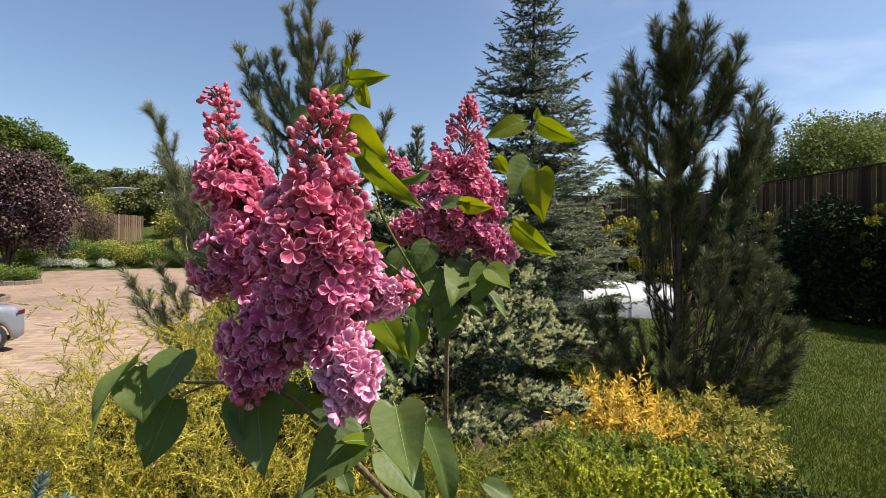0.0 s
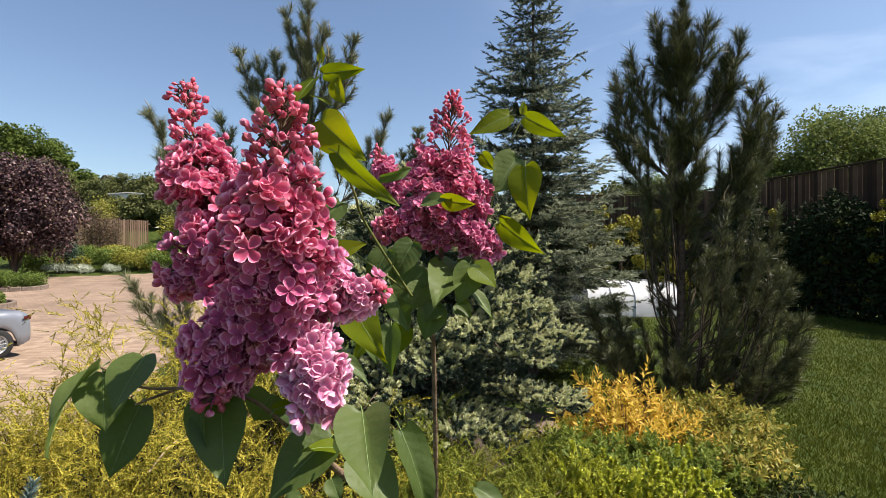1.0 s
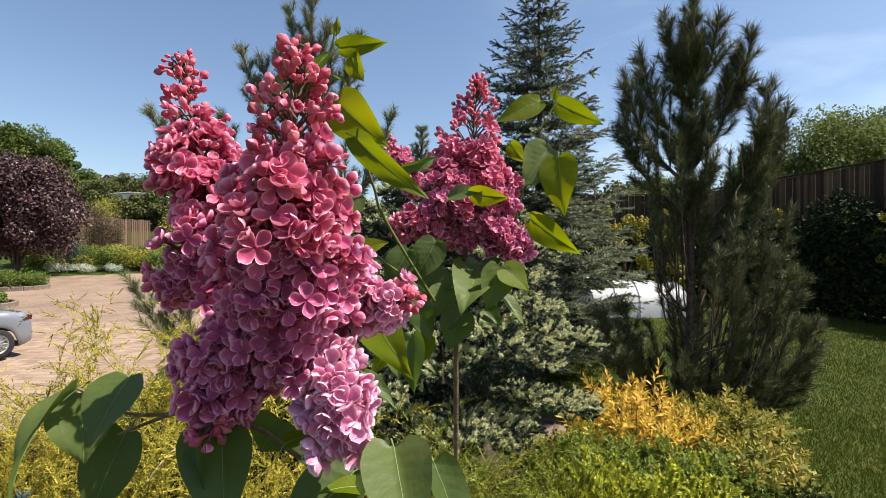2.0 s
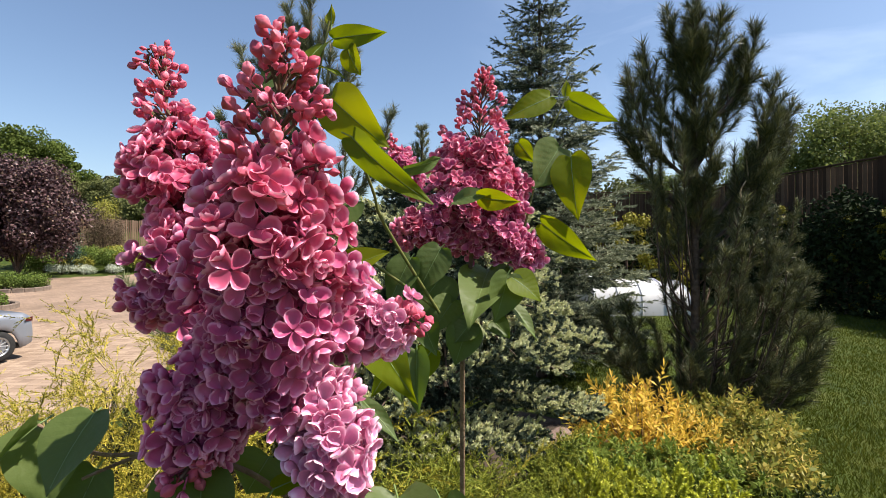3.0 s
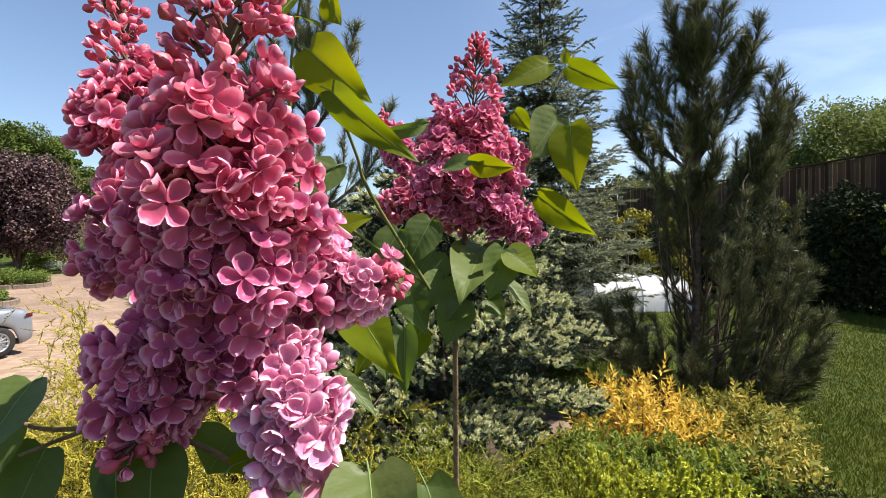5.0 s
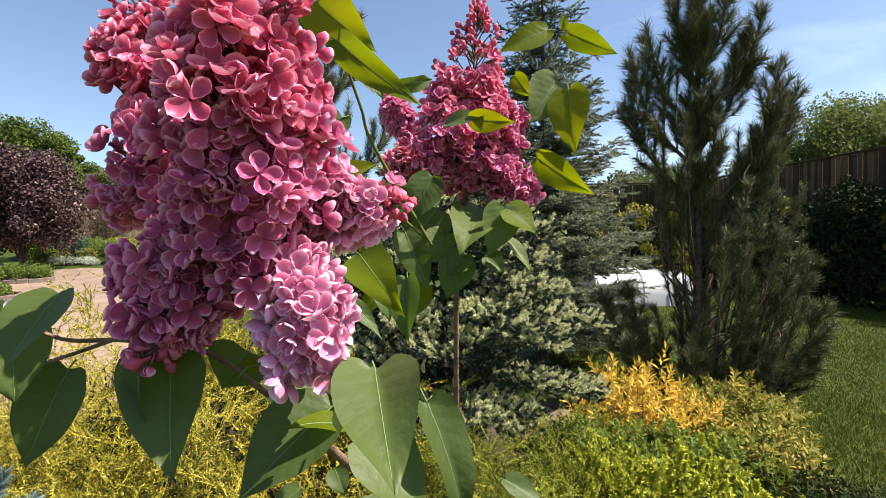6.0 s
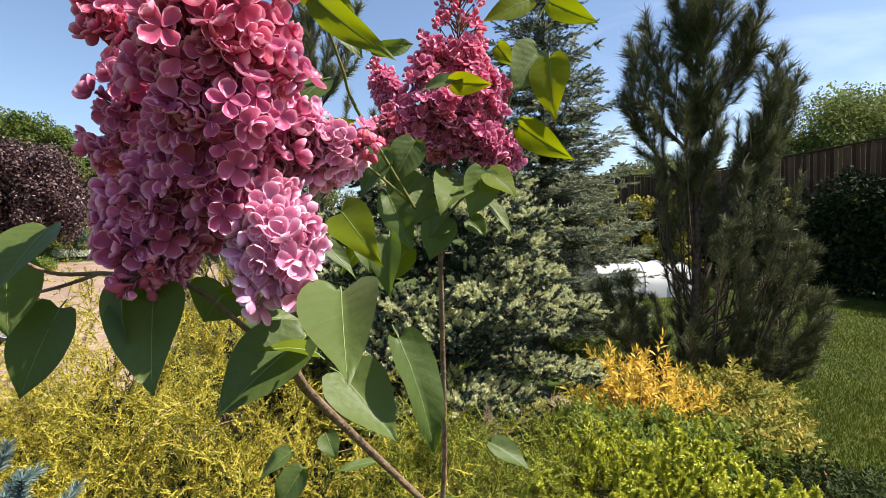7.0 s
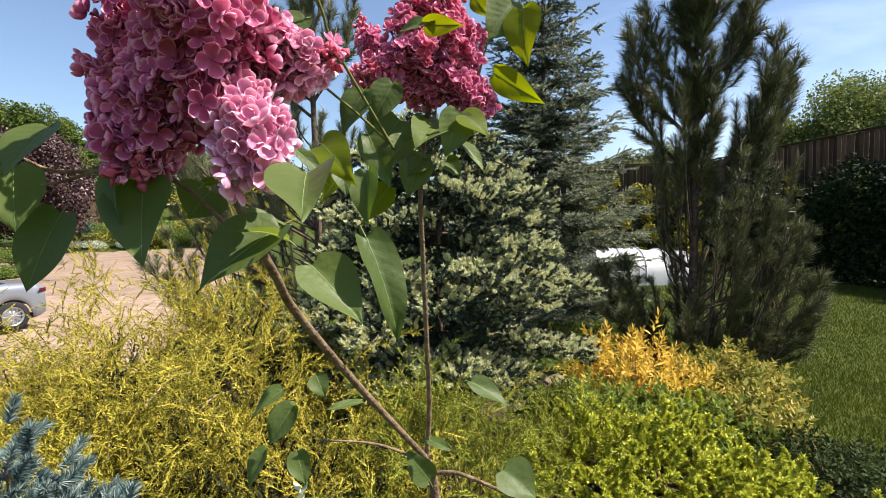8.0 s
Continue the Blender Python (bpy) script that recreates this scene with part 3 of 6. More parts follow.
def panicle(base, tip, radius, tiers, tones, seed, bud_from=0.66, full=0.40, top=0.22, heads=3, bend=0.02):
    """A flower cluster: tiers of side stalks off a slightly bent axis, each ending in a small bunch; open florets below, buds towards the tip."""
    g = np.random.default_rng(seed)
    base, tip = np.array(base), np.array(tip)
    length = np.linalg.norm(tip - base)
    R = bases(np.array([tip - base]), np.zeros(1))[0]
    spine = spline([base, 0.5 * (base + tip) + R[:, 0] * length * bend, tip], 41)

    def girth(s):
        return radius * (0.60 + 0.40 * min(1, s / 0.2)) * (1 - (1 - top) * max(0, (s - full) / (1 - full)) ** 1.05)

    lines, radii, made = [spine], [(0.0019, 0.0007)], []
    for k in range(tiers):
        s = (k + 0.5) / tiers
        rad = girth(s)
        budding = s > bud_from + g.normal(0, 0.03)
        m = max(2, int(round(2 * math.pi * rad / (0.0240 if not budding else 0.015))))
        m = int(np.clip(m, 4, 6)) if budding else m
        for j in range(m):
            a = (j + 0.5 * (k % 2)) * 2 * math.pi / m + k * 0.35 + g.normal(0, 0.20)
            out = R[:, 0] * math.cos(a) + R[:, 1] * math.sin(a)
            i = int(np.clip((s + g.normal(0, 0.25 / tiers)) * 40, 1, 39))
            way = unit(spine[i + 1] - spine[i - 1])
            L = max(0.006, rad - (0.007 if not budding else 0.003)) * g.uniform(0.62, 1.26)
            d = unit(out + way * g.uniform(0.15, 0.55))
            p = spine[i] + d * L
            lines.append(spline([spine[max(0, i - 2)], spine[i] + d * L * 0.45 - way * 0.002, p - d * 0.010], 5))
            radii.append((0.0009, 0.0006))
            count = heads if not budding else int(g.integers(3, 6))
            count = max(1, int(count * (0.7 if s > 0.93 else 1) + g.uniform(-0.5, 0.9)))
            for c in range(count):
                b = c * 2.4 + g.uniform(0, 1)
                x, y = unit(np.cross(d, (0.3, 0.2, 1.0))), None
                y = np.cross(d, x)
                off = (x * math.cos(b) + y * math.sin(b)) * (0 if c == 0 else (0.0105 if not budding else 0.0054) * g.uniform(0.7, 1.3))
                face = unit(d + off * (75 if not budding else 70) + way * 0.25 + g.normal(0, 0.36 if not budding else 0.25, 3))
                q = p + off - d * g.uniform(0.0, 0.013 if not budding else 0.006)
                made.append((q, face, budding, s))
                if budding:
                    lines.append(np.array([p - d * 0.012, q - face * 0.010]))
                    radii.append((0.0008, 0.0006))
            if not budding and rad > 0.02:
                for c in range(1):
                    inward = spine[i] + d * L * g.uniform(0.35, 0.62) + g.normal(0, 0.005, 3)
                    made.append((inward, unit(out + g.normal(0, 0.6, 3)), False, s))
    for c in range(3):
        made.append((tip - (tip - base) / length * 0.006 + g.normal(0, 0.0025, 3), unit((tip - base) / length + g.normal(0, 0.35, 3)), True, 1.0))
    stalk = part("panicle", tube_mesh("panicle", lines, radii, FLOWER_STEM, 5), lilac, "rosy lilac flower cluster")
    for q, face, bud, s in made:
        k = g.uniform(0.84, 1.14)
        if bud or (s > bud_from - 0.12 and g.random() < 0.35):
            half = g.random() < np.interp(s, [bud_from - 0.1, bud_from + 0.12, 1.0], [0.6, 0.12, 0.0])
            pool = OPENING if half else BUDS
            ob = new("opening_floret" if half else "bud", pool[int(g.integers(0, len(pool)))])
            q = q - face * (0.002 if half else 0.008)
            k *= np.interp(s, [bud_from, 1.0], [1.0, 0.80])
        else:
            tone = tones[int(np.clip(s * len(tones) + g.normal(0, 0.3), 0, len(tones) - 1))]
            ob = new("floret", FLORETS[tone][int(g.integers(0, 7))])
        ob.parent = stalk
        ob.matrix_basis = Matrix.Translation(q) @ Matrix(bases(np.array([face]), g.uniform(0, 6, 1))[0].tolist()).to_4x4() @ Matrix.Scale(k, 4)
    return stalk


panicle((-0.163, 0.478, 1.300), (-0.228, 0.516, 1.516), 0.042, 15, ["mauve", "rose", "rose", "rose"], 1, top=0.36, bud_from=0.68, full=0.35)
panicle((-0.112, 0.432, 1.272), (-0.082, 0.370, 1.466), 0.048, 15, ["mauve", "mauve", "rose", "rose", "rose"], 2, top=0.28, full=0.38, bud_from=0.66)
panicle((-0.098, 0.452, 1.311), (-0.026, 0.447, 1.317), 0.026, 6, ["mauve", "pale", "pale"], 3, full=0.6, top=0.35, bud_from=0.86)
panicle((-0.088, 0.426, 1.290), (-0.066, 0.402, 1.232), 0.028, 6, ["pale"], 4, full=0.75, top=0.50, bud_from=1.1)
panicle((-0.147, 0.444, 1.305), (-0.153, 0.414, 1.232), 0.037, 6, ["mauve", "mauve", "mauve"], 5, full=0.4, top=0.35, bud_from=0.92)
panicle((-0.188, 0.488, 1.320), (-0.240, 0.496, 1.322), 0.021, 4, ["mauve", "rose"], 6, full=0.5, top=0.45, bud_from=0.85, heads=3)
panicle((0.016, 0.748, 1.352), (0.036, 0.757, 1.580), 0.066, 18, ["mauve", "rose", "rose", "rose"], 7, full=0.22, top=0.22, bud_from=0.56)
panicle((-0.004, 0.736, 1.385), (-0.068, 0.698, 1.372), 0.034, 5, ["mauve", "rose"], 8, full=0.4, top=0.4, bud_from=0.85)
panicle((0.036, 0.738, 1.386), (0.094, 0.726, 1.340), 0.034, 5, ["mauve", "mauve"], 9, full=0.4, top=0.4, bud_from=0.9)
panicle((-0.060, 0.876, 1.440), (-0.098, 0.896, 1.528), 0.028, 6, ["mauve", "rose"], 10, full=0.3, top=0.3)


def stem(name, points, r0, r1, material, label=""):
    return part(name, tube_mesh(name, [spline(points, 5 * len(points))], [(r0, r1)], material, 8), lilac, label)


FORK = (-0.003, 0.927, 0.809)
stem("trunk", [(0.012, 0.955, 0.02), (0.016, 0.95, 0.45), (0.010, 0.944, 0.732), FORK], 0.0095, 0.0075, TWIG, "grey-brown lilac trunk")
stem("branch", [FORK, (-0.076, 0.753, 0.985), (-0.102, 0.585, 1.113), (-0.092, 0.50, 1.16), (-0.098, 0.445, 1.22), (-0.115, 0.435, 1.30)], 0.0052, 0.0026, TWIG)
stem("branch", [FORK, (0.004, 0.90, 0.90), (0.006, 0.846, 0.997), (0.006, 0.774, 1.162), (0.007, 0.738, 1.250), (0.018, 0.738, 1.353)], 0.0042, 0.0026, TWIG)
stem("branch", [(0.006, 0.935, 0.78), (0.05, 0.915, 0.79), (0.118, 0.899, 0.770), (0.16, 0.88, 0.76)], 0.0042, 0.0022, TWIG)
stem("branch", [(-0.003, 0.93, 0.80), (-0.08, 0.90, 0.845), (-0.17, 0.86, 0.87)], 0.0030, 0.0014, TWIG)
stem("shoot", [(0.008, 0.74, 1.26), (-0.04, 0.66, 1.31), (-0.133, 0.600, 1.390), (-0.126, 0.575, 1.427), (-0.122, 0.566, 1.473), (-0.117, 0.566, 1.511), (-0.108, 0.566, 1.553)], 0.0016, 0.0010, GREEN_TWIG)
stem("shoot", [(0.012, 0.74, 1.28), (0.070, 0.740, 1.350), (0.083, 0.736, 1.393), (0.098, 0.746, 1.448), (0.114, 0.757, 1.497), (0.139, 0.767, 1.545)], 0.0016, 0.0009, GREEN_TWIG)
stem("shoot", [(-0.02, 0.68, 1.29), (-0.069, 0.620, 1.381), (-0.077, 0.600, 1.411), (-0.085, 0.580, 1.440), (-0.085, 0.550, 1.453)], 0.0018, 0.0010, GREEN_TWIG)
stem("twig", [(-0.110, 0.46, 1.20), (-0.135, 0.435, 1.232), (-0.181, 0.435, 1.239), (-0.219, 0.435, 1.240), (-0.254, 0.437, 1.256)], 0.0018, 0.0010, TWIG)
stem("twig", [(-0.190, 0.435, 1.239), (-0.207, 0.433, 1.233), (-0.219, 0.425, 1.229)], 0.0013, 0.0009, TWIG)


def leaf(base, tip, width, face, fold, curl, tone):
    """A heart-shaped leaf from base to tip, folded along its midrib, with a raised vein and a short stalk."""
    if tone > 0.65:
        width, fold = width * 1.25, fold * 0.65
    b, p = np.array(base), np.array(tip)
    y = p - b
    length = np.linalg.norm(y)
    y = y / length
    z = np.array(face, float)
    z = unit(z - y * (z @ y))
    x = np.cross(y, z)
    nu, nv = 11, 14
    g = np.random.default_rng(int(abs(base[0] * 7919 + base[2] * 104729) * 10))
    ph, wav = g.uniform(0, 6), g.uniform(0.02, 0.05)
    V = []
    for i in range(nv + 1):
        s = (i / nv) ** 1.35
        q = max(0.0, (s - 0.3) / 0.7)
        half = width / 2 * (math.sin(math.pi / 2 * (s + 0.002) / 0.302) ** 0.6 if s < 0.3 else (1 - q) ** 1.2 * (1 + 1.2 * q)) if s < 1 else width * 0.004
        for j in range(nu):
            u = 2 * j / (nu - 1) - 1
            back = 0.15 * length * abs(u) ** 1.5 * (1 - s) ** 4 * min(1, s / 0.05)
            lx = half * u * math.cos(fold * 0.8)
            lz = half * abs(u) ** 1.15 * math.sin(fold) - curl * length * (s - 0.15) ** 2 * 1.6
            lz += wav * length * math.sin(s * 7 + ph + u * 1.5) * abs(u) + 0.012 * length * math.cos(abs(u) * 9 - s * 24) * (1 - s) * 0.35
            V.append(b + x * lx + y * (s * length - back) + z * lz)
    F = [(i * nu + j, i * nu + j + 1, (i + 1) * nu + j + 1, (i + 1) * nu + j) for i in range(nv) for j in range(nu - 1)]
    me = indexed("leaf", V, F, LEAF_YOUNG if tone > 0.65 else LEAF)
    along = me.attributes.new("along", "FLOAT", "POINT")
    along.data.foreach_set("value", np.repeat(np.linspace(0, 1, nv + 1) ** 1.35, nu).astype(np.float32))
    across = me.attributes.new("across", "FLOAT", "POINT")
    across.data.foreach_set("value", np.tile(np.abs(np.linspace(-1, 1, nu)), nv + 1).astype(np.float32))
    blade = part("leaf", me, lilac, "yellow-green young leaf" if tone > 0.65 else "")
    mid = np.array([V[i * nu + nu // 2] for i in range(nv + 1)])
    stalk = b - y * length * 0.16 - np.array([0, 0, 0.004]) + z * 0.001
    rib = tube_mesh("midrib", [np.vstack([[stalk], mid[:-1] - z * 0.0001])], [(0.0006, 0.00025)], VEIN, 5)
    part("midrib", rib, blade)


leaf((-0.261, 0.445, 1.254), (-0.286, 0.395, 1.216), 0.029, (-0.50, -0.30, 0.80), 0.50, 0.34, 0.10)
leaf((-0.270, 0.462, 1.246), (-0.258, 0.445, 1.200), 0.044, (0.30, -0.80, 0.20), 0.20, 0.10, 0.00)
leaf((-0.211, 0.425, 1.267), (-0.219, 0.395, 1.235), 0.041, (-0.20, -0.90, 0.45), 0.25, 0.10, 0.20)
leaf((-0.246, 0.475, 1.213), (-0.264, 0.455, 1.156), 0.044, (0.10, -0.95, 0.25), 0.25, 0.10, 0.00)
leaf((-0.124, 0.461, 1.227), (-0.135, 0.450, 1.208), 0.040, (0.20, -0.80, 0.30), 0.20, 0.10, 0.10)
leaf((-0.152, 0.429, 1.231), (-0.135, 0.392, 1.181), 0.045, (0.00, -0.90, 0.45), 0.35, 0.08, 0.20)
leaf((-0.161, 0.415, 1.235), (-0.158, 0.405, 1.194), 0.031, (-0.50, -0.80, 0.20), 0.40, 0.10, 0.00)
leaf((-0.105, 0.415, 1.228), (-0.087, 0.425, 1.233), 0.011, (0.00, -0.50, 0.85), 0.20, 0.10, 0.70)
leaf((-0.066, 0.439, 1.200), (-0.108, 0.401, 1.167), 0.046, (-0.10, -0.80, 0.60), 0.45, 0.14, 0.10)
leaf((-0.035, 0.399, 1.232), (-0.018, 0.331, 1.207), 0.043, (0.05, -0.85, 0.55), 0.50, 0.05, 0.20)
leaf((-0.014, 0.471, 1.193), (0.017, 0.462, 1.120), 0.038, (0.60, -0.70, 0.40), 0.50, 0.14, 0.35)
leaf((-0.052, 0.462, 1.172), (-0.011, 0.442, 1.137), 0.044, (0.30, -0.70, 0.60), 0.45, 0.10, 0.10)
leaf((-0.066, 0.475, 1.258), (-0.038, 0.466, 1.233), 0.012, (0.50, -0.60, 0.60), 0.30, 0.10, 0.30)
leaf((-0.081, 0.603, 1.283), (-0.043, 0.527, 1.252), 0.034, (-0.30, -0.70, 0.60), 0.40, 0.20, 0.90)
leaf((-0.059, 0.576, 1.264), (-0.048, 0.565, 1.229), 0.023, (0.30, -0.80, 0.40), 0.30, 0.10, 0.40)
leaf((-0.058, 0.432, 1.192), (-0.080, 0.412, 1.204), 0.014, (0.00, -0.40, 0.90), 0.30, 0.20, 0.70)
leaf((-0.095, 0.452, 1.210), (-0.066, 0.462, 1.203), 0.013, (0.00, -0.50, 0.85), 0.30, 0.10, 0.60)
leaf((-0.090, 0.471, 1.198), (-0.135, 0.510, 1.201), 0.033, (0.00, -0.70, 0.60), 0.30, 0.10, 0.20)
leaf((-0.105, 0.566, 1.538), (-0.060, 0.556, 1.539), 0.016, (-0.30, -0.85, -0.35), 0.25, 0.12, 1.00)
leaf((-0.114, 0.566, 1.533), (-0.131, 0.546, 1.505), 0.021, (-0.50, -0.80, -0.20), 0.22, 0.12, 1.00)
leaf((-0.093, 0.566, 1.529), (-0.082, 0.556, 1.504), 0.018, (-0.50, -0.85, -0.10), 0.25, 0.08, 1.00)
leaf((-0.119, 0.566, 1.515), (-0.093, 0.556, 1.506), 0.006, (0.00, -0.50, 0.85), 0.30, 0.15, 1.00)
leaf((-0.106, 0.566, 1.550), (-0.108, 0.572, 1.571), 0.008, (-0.40, -0.90, 0.20), 0.60, 0.05, 1.00)
leaf((-0.107, 0.560, 1.487), (-0.060, 0.540, 1.441), 0.036, (-0.30, -0.90, -0.10), 0.28, 0.10, 0.90)
leaf((-0.086, 0.545, 1.450), (-0.033, 0.505, 1.393), 0.022, (-0.25, -0.85, -0.25), 0.35, 0.22, 0.90)
leaf((-0.084, 0.575, 1.448), (-0.051, 0.560, 1.413), 0.027, (0.50, -0.80, 0.20), 0.25, 0.10, 0.30)
leaf((-0.049, 0.600, 1.432), (-0.012, 0.640, 1.446), 0.021, (0.00, -0.60, -0.50), 0.30, 0.10, 0.20)
leaf((0.117, 0.757, 1.543), (0.059, 0.737, 1.514), 0.025, (-0.40, -0.85, -0.15), 0.25, 0.12, 1.00)
leaf((0.139, 0.757, 1.540), (0.190, 0.737, 1.506), 0.024, (-0.30, -0.80, -0.35), 0.25, 0.14, 1.00)
leaf((0.137, 0.767, 1.547), (0.139, 0.767, 1.567), 0.010, (0.00, -0.85, 0.50), 0.70, 0.05, 0.90)
leaf((0.076, 0.747, 1.486), (0.093, 0.742, 1.460), 0.018, (-0.50, -0.80, -0.10), 0.30, 0.10, 0.90)
leaf((0.125, 0.747, 1.480), (0.092, 0.727, 1.429), 0.056, (0.40, -0.80, 0.30), 0.22, 0.12, 0.20)
leaf((0.136, 0.737, 1.467), (0.133, 0.707, 1.393), 0.039, (-0.45, -0.85, -0.15), 0.25, 0.12, 1.00)
leaf((0.100, 0.736, 1.388), (0.149, 0.697, 1.342), 0.028, (-0.25, -0.80, -0.30), 0.30, 0.15, 0.90)
leaf((-0.003, 0.640, 1.405), (0.034, 0.625, 1.417), 0.023, (0.10, -0.70, 0.70), 0.25, 0.20, 0.30)
leaf((0.021, 0.636, 1.409), (0.057, 0.616, 1.401), 0.018, (-0.20, -0.80, -0.30), 0.30, 0.16, 0.90)
leaf((-0.136, 0.516, 1.488), (-0.155, 0.516, 1.479), 0.023, (0.00, -0.85, 0.50), 0.30, 0.10, 0.20)
leaf((-0.100, 0.565, 1.339), (-0.061, 0.557, 1.360), 0.027, (0.00, -0.70, 0.60), 0.35, 0.12, 0.80)
leaf((-0.093, 0.597, 1.403), (-0.125, 0.576, 1.368), 0.036, (0.00, -0.85, 0.50), 0.30, 0.10, 0.20)
leaf((0.039, 0.754, 1.333), (0.012, 0.628, 1.291), 0.062, (-0.05, -0.85, 0.50), 0.35, 0.08, 0.30)
leaf((0.055, 0.686, 1.331), (0.042, 0.676, 1.279), 0.045, (0.40, -0.80, 0.20), 0.30, 0.10, 0.20)
leaf((0.059, 0.686, 1.327), (0.091, 0.676, 1.305), 0.032, (0.30, -0.70, 0.50), 0.35, 0.15, 0.90)
leaf((0.057, 0.696, 1.298), (0.087, 0.676, 1.263), 0.021, (0.50, -0.60, 0.60), 0.40, 0.10, 0.30)
leaf((-0.016, 0.716, 1.329), (-0.046, 0.706, 1.290), 0.067, (-0.20, -0.90, 0.20), 0.30, 0.10, 0.10)
leaf((0.012, 0.686, 1.278), (-0.004, 0.676, 1.234), 0.042, (0.00, -0.80, 0.40), 0.40, 0.10, 0.20)
leaf((-0.004, 0.697, 1.302), (-0.028, 0.675, 1.270), 0.038, (0.00, -0.80, 0.40), 0.40, 0.10, 0.30)
leaf((0.015, 0.687, 1.279), (-0.004, 0.676, 1.258), 0.033, (0.00, -0.80, 0.40), 0.40, 0.10, 0.20)
leaf((0.040, 0.707, 1.277), (0.058, 0.697, 1.260), 0.026, (0.00, -0.80, 0.40), 0.40, 0.10, 0.50)
leaf((-0.041, 0.635, 1.259), (-0.041, 0.613, 1.202), 0.036, (-0.30, -0.80, 0.30), 0.50, 0.10, 0.40)
leaf((0.070, 0.829, 0.971), (0.127, 0.810, 0.945), 0.035, (0.20, -0.50, 0.80), 0.35, 0.12, 0.30)
leaf((-0.205, 0.818, 0.963), (-0.246, 0.795, 0.934), 0.031, (0.00, -0.40, 0.80), 0.40, 0.12, 0.20)
leaf((-0.189, 0.817, 0.940), (-0.223, 0.794, 0.889), 0.044, (-0.20, -0.80, 0.30), 0.40, 0.12, 0.10)
leaf((-0.238, 0.832, 0.868), (-0.264, 0.809, 0.811), 0.034, (-0.50, -0.70, 0.20), 0.40, 0.12, 0.10)
leaf((-0.098, 0.860, 0.930), (-0.149, 0.838, 0.929), 0.017, (0.00, -0.50, 0.85), 0.30, 0.10, 0.30)
leaf((-0.167, 0.859, 0.971), (-0.149, 0.839, 0.943), 0.033, (0.00, -0.85, 0.50), 0.30, 0.10, 0.50)
leaf((-0.198, 0.853, 0.854), (-0.180, 0.832, 0.812), 0.038, (0.00, -0.85, 0.50), 0.30, 0.10, 0.30)
leaf((0.005, 0.880, 0.861), (0.041, 0.861, 0.856), 0.022, (0.00, -0.50, 0.85), 0.30, 0.10, 0.30)
leaf((0.121, 0.881, 0.813), (0.170, 0.852, 0.786), 0.070, (0.10, -0.60, 0.70), 0.35, 0.10, 0.30)
leaf((0.003, 0.896, 0.788), (-0.032, 0.888, 0.839), 0.044, (0.00, -0.85, 0.50), 0.30, 0.10, 0.50)
leaf((-0.048, 0.660, 1.350), (-0.074, 0.650, 1.300), 0.035, (-0.30, -0.90, 0.10), 0.25, 0.10, 0.10)
leaf((-0.017, 0.670, 1.360), (-0.043, 0.660, 1.312), 0.038, (-0.20, -0.90, -0.10), 0.25, 0.10, 0.10)
leaf((-0.048, 0.680, 1.305), (-0.022, 0.670, 1.245), 0.037, (0.10, -0.90, 0.20), 0.30, 0.10, 0.30)
leaf((-0.028, 0.700, 1.247), (-0.059, 0.690, 1.205), 0.027, (-0.30, -0.85, -0.20), 0.30, 0.10, 0.90)
leaf((-0.059, 0.600, 1.256), (-0.080, 0.590, 1.226), 0.015, (-0.30, -0.85, -0.20), 0.30, 0.10, 0.90)

# ---- conifers ----
def conifer_part(name, V, material, owner, label=""):
    return part(name, soup(name, V, 3, material), owner, label, "stuff")


